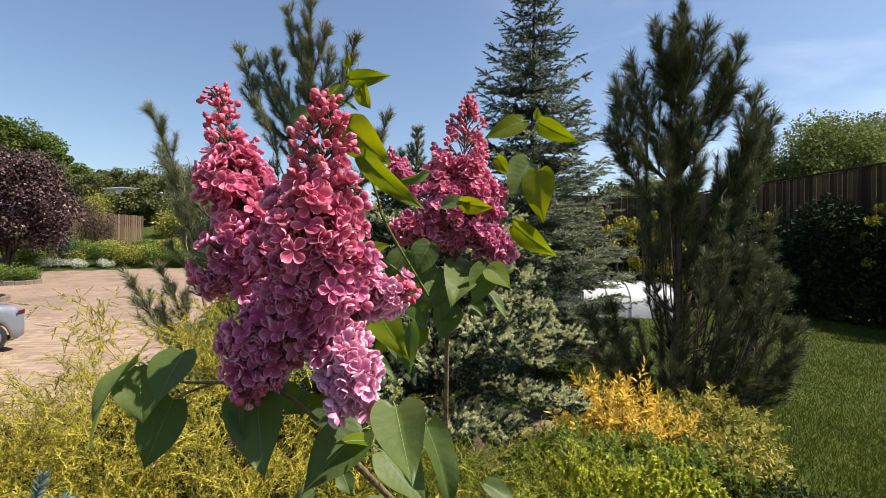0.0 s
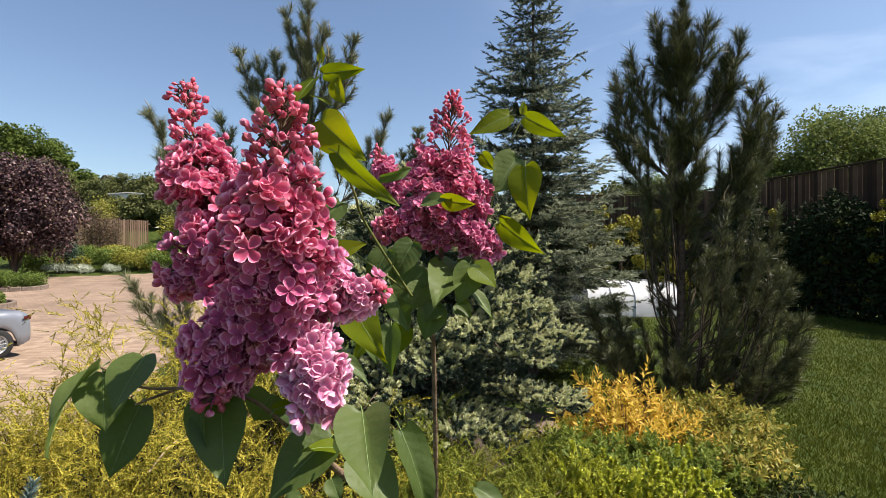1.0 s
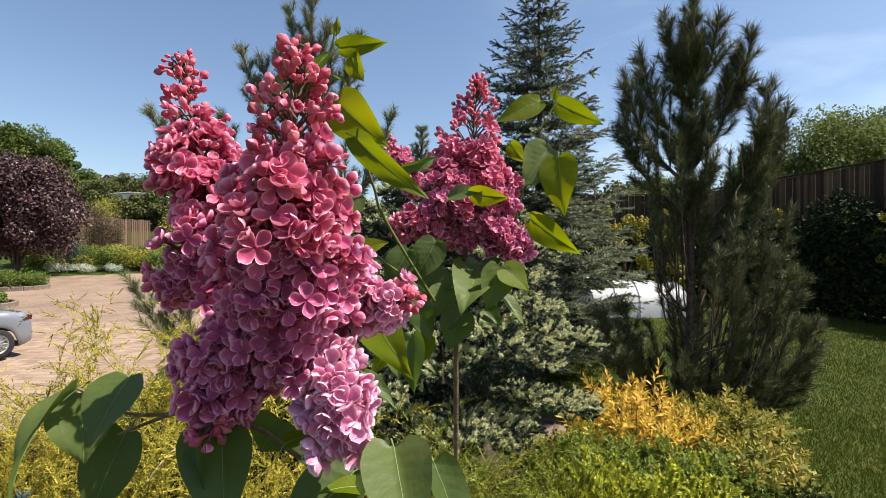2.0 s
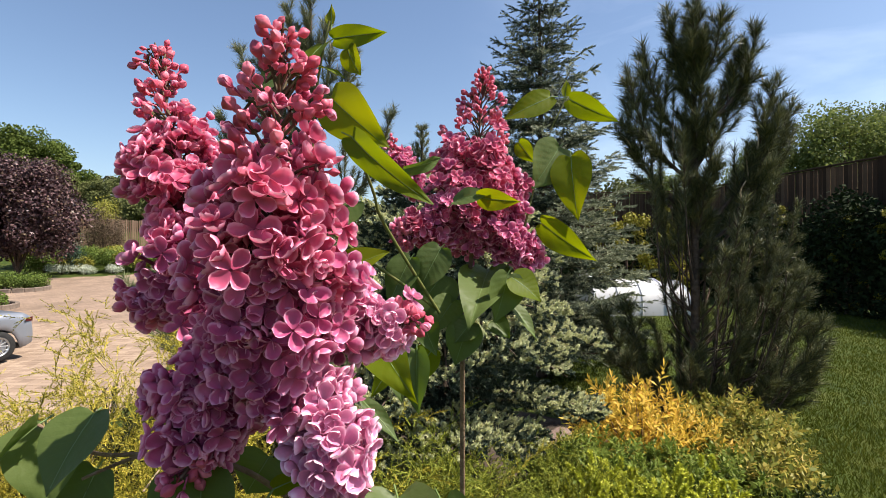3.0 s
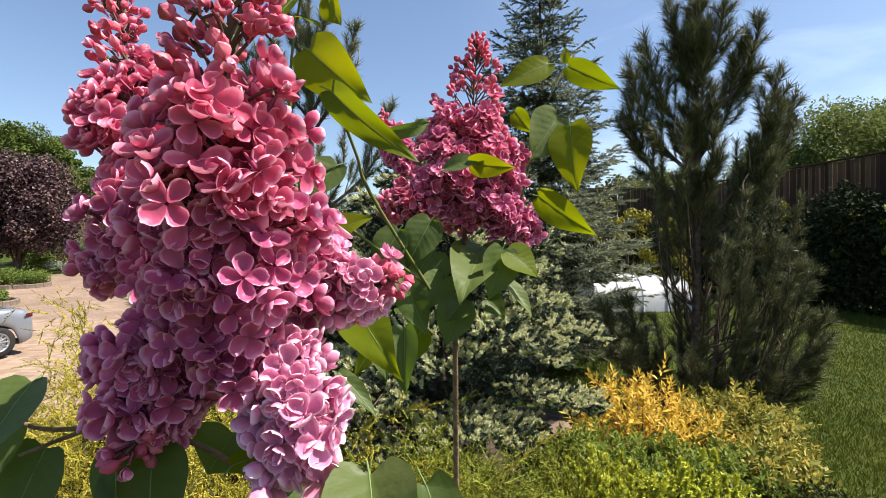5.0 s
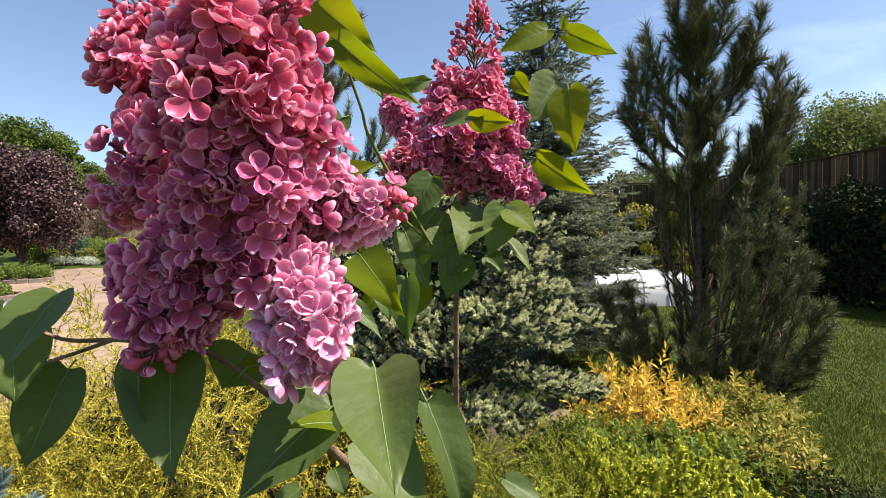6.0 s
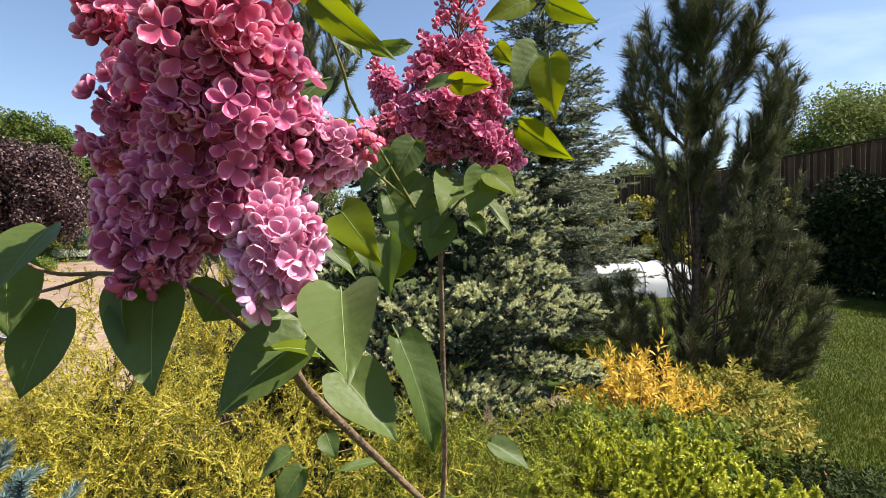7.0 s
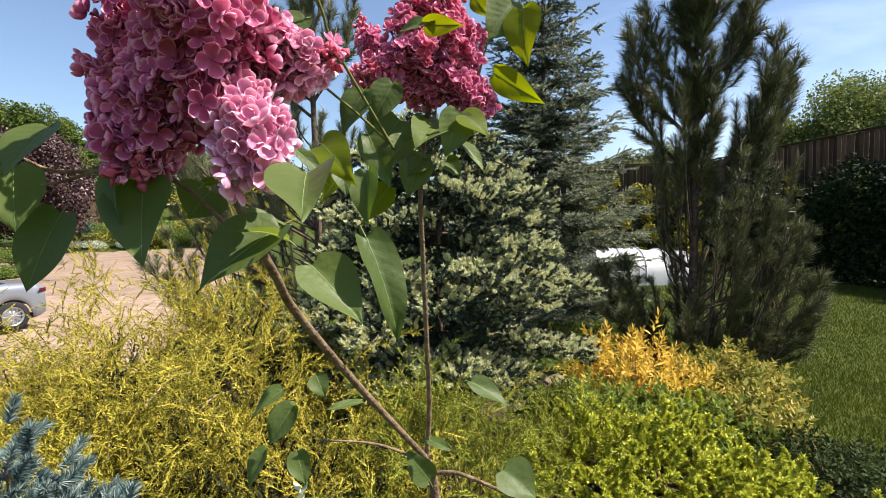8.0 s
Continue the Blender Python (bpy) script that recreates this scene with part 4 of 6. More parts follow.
def pine(place, tips, seed, needles, label, needle=0.088, clad=0.75, side=(6, 0.13), width=0.0058, under=(), candles=20, bush_shoot=0.30, dense=60, splay=0.85, thin=0.8):
    """A bushy pine. tips: (dx, dy, z) of the limbs that make its outline, each a limb ending in bottle-brush shoots with whorls of side shoots.
    under: boxes (dx0, dx1, dy0, dy1, z0, z1, count) filled with thin steep leaders from the foot of the trunk."""
    g = np.random.default_rng(seed)
    x0, y0 = place
    z0 = float(ground_z(x0, y0)) - 0.03
    owner = thing("pine_tree", (x0, y0, z0), label, "pine tree")
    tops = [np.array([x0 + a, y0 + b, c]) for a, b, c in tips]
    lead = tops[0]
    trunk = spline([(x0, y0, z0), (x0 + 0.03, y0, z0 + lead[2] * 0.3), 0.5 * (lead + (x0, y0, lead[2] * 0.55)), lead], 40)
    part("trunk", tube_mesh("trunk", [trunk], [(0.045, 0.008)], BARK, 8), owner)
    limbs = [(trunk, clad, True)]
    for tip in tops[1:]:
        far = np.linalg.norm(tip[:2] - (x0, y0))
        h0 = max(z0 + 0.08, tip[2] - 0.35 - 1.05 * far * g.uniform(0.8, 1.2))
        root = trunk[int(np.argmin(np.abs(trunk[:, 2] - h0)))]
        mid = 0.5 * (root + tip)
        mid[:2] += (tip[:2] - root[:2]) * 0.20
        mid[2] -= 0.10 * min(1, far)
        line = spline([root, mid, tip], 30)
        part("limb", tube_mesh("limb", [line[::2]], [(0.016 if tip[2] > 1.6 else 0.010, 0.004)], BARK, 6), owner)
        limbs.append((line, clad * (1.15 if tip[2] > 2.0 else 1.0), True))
    for (a0, a1, b0, b1, c0, c1, count) in under:
        for k in range(count):
            tip = np.array([x0 + g.uniform(a0, a1), y0 + g.uniform(b0, b1), g.uniform(c0, c1)])
            foot = np.array([x0 + 0.70 * (tip[0] - x0) * g.uniform(0.6, 1.2), y0 + 0.6 * (tip[1] - y0), max(z0 + 0.05, tip[2] - g.uniform(0.5, 1.0))])
            start = trunk[int(np.argmin(np.abs(trunk[:, 2] - max(z0 + 0.06, foot[2] - 0.25))))]
            line = spline([start, foot, tip - (tip - foot) * (0.35, 0.35, 0.30), tip], 30)
            part("limb", tube_mesh("limb", [line[::3]], [(0.008, 0.003)], BARK, 5), owner)
            limbs.append((line, bush_shoot, False))
    P, D, S, twigs, ends = [], [], [], [], []
    for line, cover, strong in limbs:
        step = np.linalg.norm(np.diff(line, axis=0), axis=1)
        run = np.concatenate([[0], np.cumsum(step)])
        total = run[-1]

        def at(r):
            return np.array([np.interp(r, run, line[:, c]) for c in range(3)])

        span = min(cover * g.uniform(0.8, 1.2), total * 0.85)
        r = total - span
        while r < total:
            P.append(at(r))
            D.append(at(min(total, r + 0.03)) - at(r - 0.03))
            S.append(g.uniform(0.9, 1.1) * (1.0 if strong else thin))
            r += 0.055
        ends.append((line[-1], unit(line[-1] - line[-3])))
        ring, gap = side
        r = total - span * (1.25 if strong else 1.0)
        while r < total - 0.03:
            base, tan = at(r), unit(at(r + 0.03) - at(r - 0.03))
            left = total - r
            for q in range(ring if strong else 2):
                d = unit(tan * 0.85 + unit(np.cross(tan, g.normal(0, 1, 3))) * splay)
                L = (0.09 + 0.20 * min(1, left / 0.6)) * g.uniform(0.6, 1.15) * (1 if strong else 0.7)
                n = max(2, int(L / 0.055))
                path = [base]
                for c in range(n):
                    d = unit(d + np.array([0, 0, 0.16]))
                    if c >= n * 0.25:
                        P.append(path[-1])
                        D.append(d)
                        S.append(g.uniform(0.8, 1.05) * (1.0 if strong else thin))
                    path.append(path[-1] + d * L / n)
                twigs.append(np.array([path[0], path[len(path) // 2], path[-1]]))
                ends.append((path[-1], d))
            r += gap * g.uniform(0.8, 1.2)
    part("twig_mass", tube_mesh("twig_mass", twigs, [(0.0045, 0.002)] * len(twigs), BARK, 4), owner, kind="stuff")
    P, D, S = np.array(P), unit(np.array(D)), np.array(S)
    T = [brush(dense, 0.075, needle, 46, width, 0.25) for _ in range(5)]
    conifer_part("needles", scatter(T, P, D, S), needles, owner)
    order = g.permutation(len(ends))[:candles]
    for i in order:
        e, u = ends[i][0], unit(ends[i][1] * 0.5 + np.array([0, 0, 1.0]))
        k = g.uniform(0.6, 1.2)
        hook = np.array([g.normal(0, 0.02), g.normal(0, 0.02), 0])
        part("candle", tube_mesh("candle", [spline([e, e + u * 0.07 * k, e + u * 0.13 * k + hook], 6)], [(0.0060, 0.0030)], CANDLE, 5), owner, "pale upright new shoot")
    return owner


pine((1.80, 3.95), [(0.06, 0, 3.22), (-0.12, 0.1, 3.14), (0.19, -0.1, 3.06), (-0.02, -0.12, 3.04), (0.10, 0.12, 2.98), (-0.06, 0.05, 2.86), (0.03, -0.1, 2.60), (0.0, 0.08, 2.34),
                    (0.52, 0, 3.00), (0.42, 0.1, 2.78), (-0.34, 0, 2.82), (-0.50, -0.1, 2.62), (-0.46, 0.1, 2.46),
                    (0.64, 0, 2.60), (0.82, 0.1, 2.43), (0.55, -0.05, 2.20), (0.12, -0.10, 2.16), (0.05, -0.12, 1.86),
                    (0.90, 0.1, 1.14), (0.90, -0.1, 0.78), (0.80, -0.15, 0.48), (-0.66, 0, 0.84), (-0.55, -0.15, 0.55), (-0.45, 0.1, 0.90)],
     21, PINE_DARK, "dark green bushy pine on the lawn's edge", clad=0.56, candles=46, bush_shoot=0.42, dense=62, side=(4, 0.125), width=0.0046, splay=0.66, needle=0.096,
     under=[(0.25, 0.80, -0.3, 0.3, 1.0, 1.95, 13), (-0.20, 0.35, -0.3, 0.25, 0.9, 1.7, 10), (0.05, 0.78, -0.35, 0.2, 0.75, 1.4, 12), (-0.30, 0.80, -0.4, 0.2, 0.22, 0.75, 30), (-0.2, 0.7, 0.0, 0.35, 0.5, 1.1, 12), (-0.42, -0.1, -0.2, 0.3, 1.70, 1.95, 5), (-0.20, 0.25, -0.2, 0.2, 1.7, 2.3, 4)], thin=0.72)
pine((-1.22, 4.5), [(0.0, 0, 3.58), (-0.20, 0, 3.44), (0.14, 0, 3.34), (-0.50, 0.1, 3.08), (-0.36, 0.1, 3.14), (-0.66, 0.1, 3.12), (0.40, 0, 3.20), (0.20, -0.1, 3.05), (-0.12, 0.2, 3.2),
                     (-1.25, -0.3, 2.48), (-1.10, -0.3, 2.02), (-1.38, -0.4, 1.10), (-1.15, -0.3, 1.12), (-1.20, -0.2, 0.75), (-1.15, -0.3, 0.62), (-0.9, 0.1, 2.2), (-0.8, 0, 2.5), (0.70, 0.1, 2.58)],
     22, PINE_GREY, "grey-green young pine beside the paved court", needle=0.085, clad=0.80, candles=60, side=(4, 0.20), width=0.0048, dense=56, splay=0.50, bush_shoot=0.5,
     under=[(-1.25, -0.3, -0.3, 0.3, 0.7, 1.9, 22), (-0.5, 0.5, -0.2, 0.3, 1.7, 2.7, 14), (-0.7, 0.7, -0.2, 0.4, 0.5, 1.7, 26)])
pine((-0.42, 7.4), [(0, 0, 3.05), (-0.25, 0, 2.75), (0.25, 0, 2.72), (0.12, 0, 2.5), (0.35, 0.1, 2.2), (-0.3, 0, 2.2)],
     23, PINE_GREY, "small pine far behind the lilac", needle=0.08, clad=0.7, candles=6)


def spruce(place, height, radius, seed, needles, tips, label, low=0.12, whorls=18, per=8, shoot=0.075, needle=0.018, dense=26, gap=0.055, droop=0.12, width=0.0028, power=0.85, tip_share=0.25, rise=0.16, flat=(0.12, 0.18), crest=0.0, bare=0.18, jitter=0.03, twig=0.42):
    """A spruce of tiered boughs; each bough carries side twigs clad in short needles, the newest ones paler, most
    upturned ones too as painted top light.
    """
    g = np.random.default_rng(seed)
    x0, y0 = place
    z0 = float(ground_z(x0, y0)) - 0.02
    owner = thing("spruce_tree", (x0, y0, z0), label, "spruce tree")
    trunk = spline([(x0, y0, z0), (x0 + 0.01, y0, height * 0.5), (x0, y0, height)], 16)
    part("trunk", tube_mesh("trunk", [trunk], [(0.02 + height * 0.010, 0.006)], BARK, 8), owner)
    lines, radii, P, D, S, top_shoots = [], [], [], [], [], set()
    for w in range(whorls):
        f = (w + 0.5) / whorls
        z = low + (height - low) * f ** 0.95
        reach = radius * (1 - f) ** power + 0.05
        count = max(5, int(per * (1 - 0.40 * f)))
        for b in range(count):
            a = b * 2 * math.pi / count + w * 0.7 + g.normal(0, 0.18)
            R = reach * g.uniform(0.62, 1.14)
            out = np.array([math.cos(a), math.sin(a), 0])
            zz = z + g.normal(0, jitter)
            root = np.array([x0, y0, zz])
            lift = rise * R + 0.25 * R * f
            line = spline([root, root + out * R * 0.5 + (0, 0, -droop * R * (1 - f) + lift * 0.2), root + out * R + (0, 0, lift - droop * R * (1 - f))], 10)
            lines.append(line)
            radii.append((0.004 + 0.008 * (1 - f), 0.002))
            m = max(5, int(R / gap))
            side = np.cross(out, (0, 0, 1.0))
            for q in range(m):
                h = bare + (1 - bare) * (q + g.random()) / m
                i = min(8, int(h * 9))
                p = line[i] + (line[i + 1] - line[i]) * g.random()
                for sgn in (-1, 1):
                    d = unit(out * g.uniform(0.5, 1.0) + side * sgn * g.uniform(0.5, 1.0) + (0, 0, g.normal(*flat)))
                    L = max(0.07, (0.50 + 0.65 * (1 - h)) * R * twig) * g.uniform(0.6, 1.15)
                    k = max(1, int(L / (shoot * 0.75)))
                    for c in range(k):
                        pp = p + d * L * c / k
                        P.append(pp)
                        D.append(unit(d + g.normal(0, 0.12, 3)))
                        S.append(g.uniform(0.85, 1.2))
                        if g.random() < crest:
                            top_shoots.add(len(P))
                            P.append(pp)
                            D.append(unit(d * 0.5 + (0, 0, 0.8) + g.normal(0, 0.3, 3)))
                            S.append(g.uniform(0.5, 0.85))
                        if c > 0 and g.random() < 0.6:
                            P.append(pp)
                            D.append(unit(d * 0.6 + out * 0.7 + g.normal(0, 0.3, 3)))
                            S.append(g.uniform(0.55, 0.9))
            P.append(line[-2])
            D.append(line[-1] - line[-2])
            S.append(1.2)
    for q in range(10):
        P.append((x0, y0, height - 0.35 + q * 0.035))
        D.append((g.normal(0, 0.3), g.normal(0, 0.3), 1))
        S.append(1.0)
    P, D, S = np.array(P), unit(np.array(D)), np.array(S)
    for line, rr in zip(lines, radii):
        part("bough", tube_mesh("bough", [line], [rr], BARK, 5), owner)
    pale_shoots = g.random(len(P)) < tip_share * np.clip(np.hypot(P[:, 0] - x0, P[:, 1] - y0) / (radius * 0.5), 0, 1.4)
    # most upturned shoots go pale as well: top light put into their colour
    pale_shoots[[i for i in top_shoots if g.random() < 0.8]] = True
    T = [brush(dense, shoot, needle, 52, width, 0.5) for _ in range(4)]
    conifer_part("needles", scatter(T, P[~pale_shoots], D[~pale_shoots], S[~pale_shoots]), needles, owner)
    if pale_shoots.any():
        conifer_part("new_growth", scatter(T, P[pale_shoots], D[pale_shoots], S[pale_shoots] * 0.95), tips, owner, "pale new needle tips; upturned shoots paled as top light")
    return owner


spruce((0.93, 5.4), 4.30, 1.08, 31, SPRUCE_GREEN, SPRUCE_GREY, "tall grey-green spruce behind the flower bed", low=0.2, whorls=20, per=15, shoot=0.10, needle=0.026, dense=30, gap=0.050, droop=0.05, width=0.0098, power=0.70, tip_share=0.55, rise=0.14, flat=(0.0, 0.07), crest=0.28, bare=0.04, twig=0.40, jitter=0.02)


def padded_spruce(place, tiers, seed, needles, tips, label):
    """A compact spruce: flat tiered boughs, each a pad of stubby upturned shoots with bare wood below; top light and
    shade sit in the shoots' colours.
    """
    g = np.random.default_rng(seed)
    x0, y0 = place
    z0 = float(ground_z(x0, y0)) - 0.02
    owner = thing("spruce_tree", (x0, y0, z0), label, "spruce tree")
    top = tiers[-1][0] + 0.12
    part("trunk", tube_mesh("trunk", [spline([(x0, y0, z0), (x0 + 0.01, y0, top * 0.5), (x0, y0, top)], 12)], [(0.035, 0.006)], BARK, 8), owner)
    P, D, S, F = [], [], [], []
    for w, (z, reach, count) in enumerate(tiers):
        for b in range(count):
            a = b * 2 * math.pi / count + w * 1.1 + g.normal(0, 0.2)
            R = reach * g.uniform(0.80, 1.04)
            out = np.array([math.cos(a), math.sin(a), 0])
            side = np.array([-out[1], out[0], 0])
            root = np.array([x0, y0, z + g.normal(0, 0.045)])
            line = spline([root, root + out * R * 0.55 + (0, 0, g.uniform(-0.02, 0.03)), root + out * R + (0, 0, g.uniform(-0.10, 0.0))], 14)
            part("bough", tube_mesh("bough", [line], [(0.009, 0.002)], BARK, 5), owner)
            for q in range(int(R / 0.048)):
                h = 0.12 + 0.88 * (q + g.random()) / int(R / 0.048)
                p = line[min(13, int(h * 13))]
                for sgn in (-1, 1):
                    d = unit(out * g.uniform(0.4, 0.9) + side * sgn * g.uniform(0.5, 1.0) + (0, 0, g.normal(0.0, 0.06)))
                    L = (0.05 + 0.16 * min(1, (1 - h) * 3) * min(1, h * 1.6)) * g.uniform(0.7, 1.25)
                    n = max(2, int(L / 0.036))
                    for c in range(n):
                        pp = p + d * L * (c + 0.5) / n + (0, 0, -0.02 * (c / n) ** 2)
                        for k in range(2):
                            up = k < 1 or g.random() < 0.3
                            P.append(pp + g.normal(0, 0.006, 3))
                            D.append(unit(d * 0.7 + out * 0.3 + g.normal(0, 0.4, 3) + (0, 0, 0.75 if up else -0.1)))
                            S.append(g.uniform(0.85, 1.45))
                            # upturned outer shoots cream, the rest dark: top light and shade as colour
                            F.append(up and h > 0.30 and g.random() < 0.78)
    # inner shoots block the view through; their dark needles also stand for shade
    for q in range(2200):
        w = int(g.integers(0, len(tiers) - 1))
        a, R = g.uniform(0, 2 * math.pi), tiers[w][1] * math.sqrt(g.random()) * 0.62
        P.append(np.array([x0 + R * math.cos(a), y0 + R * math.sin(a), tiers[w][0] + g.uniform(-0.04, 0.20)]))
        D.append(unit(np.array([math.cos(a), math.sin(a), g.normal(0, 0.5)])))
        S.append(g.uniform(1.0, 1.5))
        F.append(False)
    P, D, S, F = np.array(P), np.array(D), np.array(S), np.array(F)
    T = [brush(50, 0.034, 0.0125, 60, 0.0060, 0.35) for _ in range(5)]
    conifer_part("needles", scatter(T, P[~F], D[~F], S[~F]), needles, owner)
    conifer_part("new_growth", scatter(T, P[F], D[F], S[F]), tips, owner, "cream new needle tips, kept to upturned shoots as top light")
    return owner


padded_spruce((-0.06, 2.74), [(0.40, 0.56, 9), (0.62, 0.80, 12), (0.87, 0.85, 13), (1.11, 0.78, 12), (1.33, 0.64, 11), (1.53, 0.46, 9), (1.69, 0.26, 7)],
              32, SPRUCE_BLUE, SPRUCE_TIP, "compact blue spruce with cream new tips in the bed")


def mound_shrub(name, spots, material, template, label, category, twigs=None, lean=0.5, scale=(0.8, 1.3), seed=5, foliage="foliage", size=3, upright=0.0):
    """A low shrub whose shoots fill a mound. spots: (n, 6) places and outward directions."""
    g = np.random.default_rng(seed)
    x, y = float(spots[:, 0].mean()), float(spots[:, 1].mean())
    owner = thing(name, (x, y, float(ground_z(x, y))), label, category)
    d = unit(spots[:, 3:6] + g.normal(0, lean, (len(spots), 3)) + (0, 0, upright))
    V = scatter(template, spots[:, :3], d, g.uniform(*scale, len(spots)))
    part(foliage, soup(foliage, V, size, material), owner, kind="stuff")
    base = np.array([x, y, float(ground_z(x, y))])
    if twigs:
        pick = g.permutation(len(spots))[:twigs]
        ls = []
        for i in pick:
            e = spots[i, :3]
            root = base + (e - base) * 0.35
            root[2] = float(ground_z(root[0], root[1]))
            ls.append(spline([root, 0.5 * (root + e) + (0, 0, 0.06), e], 6))
        part("stem_mass", tube_mesh("stem_mass", ls, [(0.006, 0.002)] * len(ls), TWIG, 5), owner, kind="stuff")
    return owner


def dome(n, cx, cy, rx, ry, top, seed, floor=0.0, bumps=0.10, depth=0.25, tilt=0.0):
    """Places through the outer layer of a lumpy mound, with outward directions."""
    g = np.random.default_rng(seed)
    a, r = g.uniform(0, 2 * np.pi, n), np.sqrt(g.uniform(0, 1, n))
    x, y = r * np.cos(a), r * np.sin(a)
    lump = bumps * (np.sin(x * 7.1 + seed) * np.cos(y * 6.3 + 1.3 * seed) + 0.5 * np.sin(x * 15 + 2) * np.sin(y * 13 + seed))
    h = np.sqrt(np.maximum(0, 1 - r ** 2)) ** 0.8 * (1 + lump) * (1 + tilt * x)
    k = 1 - depth * g.random(n) ** 1.5
    X, Y = cx + rx * x * (0.6 + 0.4 * k), cy + ry * y * (0.6 + 0.4 * k)
    gz = ground_z(X, Y)
    Z = np.maximum(gz + 0.015, floor + (top - floor) * h * k)
    d = np.stack([x / rx, y / ry, 0.35 + h / max(0.2, top)], 1)
    return np.concatenate([np.stack([X, Y, Z], 1), unit(d)], 1)


def spray(n_side, length, side, width):
    """A feathery juniper spray along z: short scale-leaved threads either way off a thin axis."""
    tri = []
    for i in range(n_side):
        s = length * (0.12 + 0.88 * i / n_side)
        a = (i % 2) * np.pi + rng.normal(0, 0.8)
        an = rng.uniform(0.45, 0.95)
        d = np.array([math.sin(an) * math.cos(a), math.sin(an) * math.sin(a), math.cos(an)])
        L = side * (1.1 - 0.7 * i / n_side) * rng.uniform(0.7, 1.2)
        b = np.array([0, 0, s])
        for c in range(2):
            q = b + d * L * c / 2.4
            dd = unit(d + rng.normal(0, 0.18, 3))
            w = unit(np.cross(dd, rng.normal(0, 1, 3))) * width
            tri.append([q + w / 2, q - w / 2, q + dd * L * 0.62])
    tri.append([(width / 2, 0, 0), (-width / 2, 0, 0), (0, 0, length * 1.1)])
    return np.array(tri).reshape(-1, 3)


SPRAYS = [spray(11, 0.070, 0.018, 0.0042) for _ in range(6)]


def plume(n, length):
    """An arching juniper branch feathered with sprays, springing from the origin along z."""
    line = spline([(0, 0, 0), (0.03, 0, length * 0.4), (0.10, 0, length * 0.75), (0.20, 0.02, length)], 30)
    P, D = [], []
    for i in range(n):
        k = 4 + int(25 * i / n)
        t = unit(line[k] - line[k - 1])
        P.append(line[k])
        D.append(unit(t + rng.normal(0, 0.50, 3)))
    P.append(line[-1])
    D.append(line[-1] - line[-2])
    return scatter(SPRAYS, P, D, rng.uniform(0.6, 1.1, len(P)))


PLUMES = [plume(15, L) for L in (0.20, 0.25, 0.28, 0.22, 0.32)]
# golden juniper: a broad mound that spreads below the lilac
jun = np.concatenate([dome(680, -1.14, 2.30, 0.82, 0.92, 0.80, 41, bumps=0.50, depth=0.3, tilt=0.05),
                      dome(370, -0.62, 1.55, 0.80, 0.55, 0.60, 42, bumps=0.50, depth=0.3),
                      dome(370, -1.44, 1.54, 0.72, 0.54, 0.46, 43, bumps=0.46, depth=0.3), dome(420, -1.80, 2.05, 0.54, 0.58, 0.56, 46, bumps=0.46, depth=0.3)])
jun[:, :3] -= jun[:, 3:] * 0.17
juniper = mound_shrub("golden_juniper", jun, JUNIPER, PLUMES, "spreading golden juniper with feathery yellow-green sprays", "juniper shrub", twigs=150, lean=0.24, scale=(0.75, 1.25), seed=45, upright=0.30)
# inner sprays under the plumes, coloured dark to stand for shade in the gaps
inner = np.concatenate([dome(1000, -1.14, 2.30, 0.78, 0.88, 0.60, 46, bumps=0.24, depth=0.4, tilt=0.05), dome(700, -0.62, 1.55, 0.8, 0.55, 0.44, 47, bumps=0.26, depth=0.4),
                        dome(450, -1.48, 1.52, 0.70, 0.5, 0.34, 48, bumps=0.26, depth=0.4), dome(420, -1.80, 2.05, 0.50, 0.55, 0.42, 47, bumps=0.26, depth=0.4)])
part("inner_foliage", soup("inner_foliage", scatter(SPRAYS, inner[:, :3], unit(inner[:, 3:] + rng.normal(0, 0.5, (len(inner), 3))), rng.uniform(1.5, 2.3, len(inner))), 3, INNER_SHADE), juniper, "inner sprays coloured dark for the shade within the mound", kind="stuff")
# a greener juniper on the far side of the lilac's stems
gjun = np.concatenate([dome(300, -0.04, 1.82, 0.46, 0.52, 0.58, 44, bumps=0.36, depth=0.3), dome(130, 0.42, 2.26, 0.36, 0.30, 0.38, 49, bumps=0.26, depth=0.3)])
gjun[:, :3] -= gjun[:, 3:] * 0.17
mound_shrub("green_juniper", gjun, GREEN_JUNIPER, PLUMES, "spreading juniper with greener feathery sprays", "juniper shrub", twigs=50, lean=0.26, scale=(0.7, 1.1), seed=40, upright=0.30)
arms = []
for (a, b) in [((-1.5, 2.5, 0.62), (-2.14, 2.85, 0.88)), ((-1.4, 2.7, 0.7), (-1.92, 2.95, 0.90)), ((-1.2, 2.8, 0.75), (-1.5, 3.0, 1.02)),
               ((-1.0, 2.6, 0.75), (-1.25, 2.7, 1.02)), ((-0.8, 2.5, 0.7), (-0.95, 2.55, 1.0)), ((0.1, 1.8, 0.5), (0.5, 2.05, 0.66)), ((-0.3, 2.0, 0.55), (-0.4, 2.1, 0.82))]:
    line = spline([a, 0.5 * (np.array(a) + b) + (0, 0, 0.05), b], 26)
    for i in range(2, 26):
        t = unit(line[i] - line[i - 1])
        for q in range(2):
            arms.append(np.concatenate([line[i], unit(t + rng.normal(0, 0.45, 3) + (0, 0, 0.25))]))
arms = np.array(arms)
part("arching_sprays", soup("arching_sprays", scatter(SPRAYS, arms[:, :3], arms[:, 3:], rng.uniform(0.5, 0.9, len(arms))), 3, JUNIPER), juniper, kind="stuff")

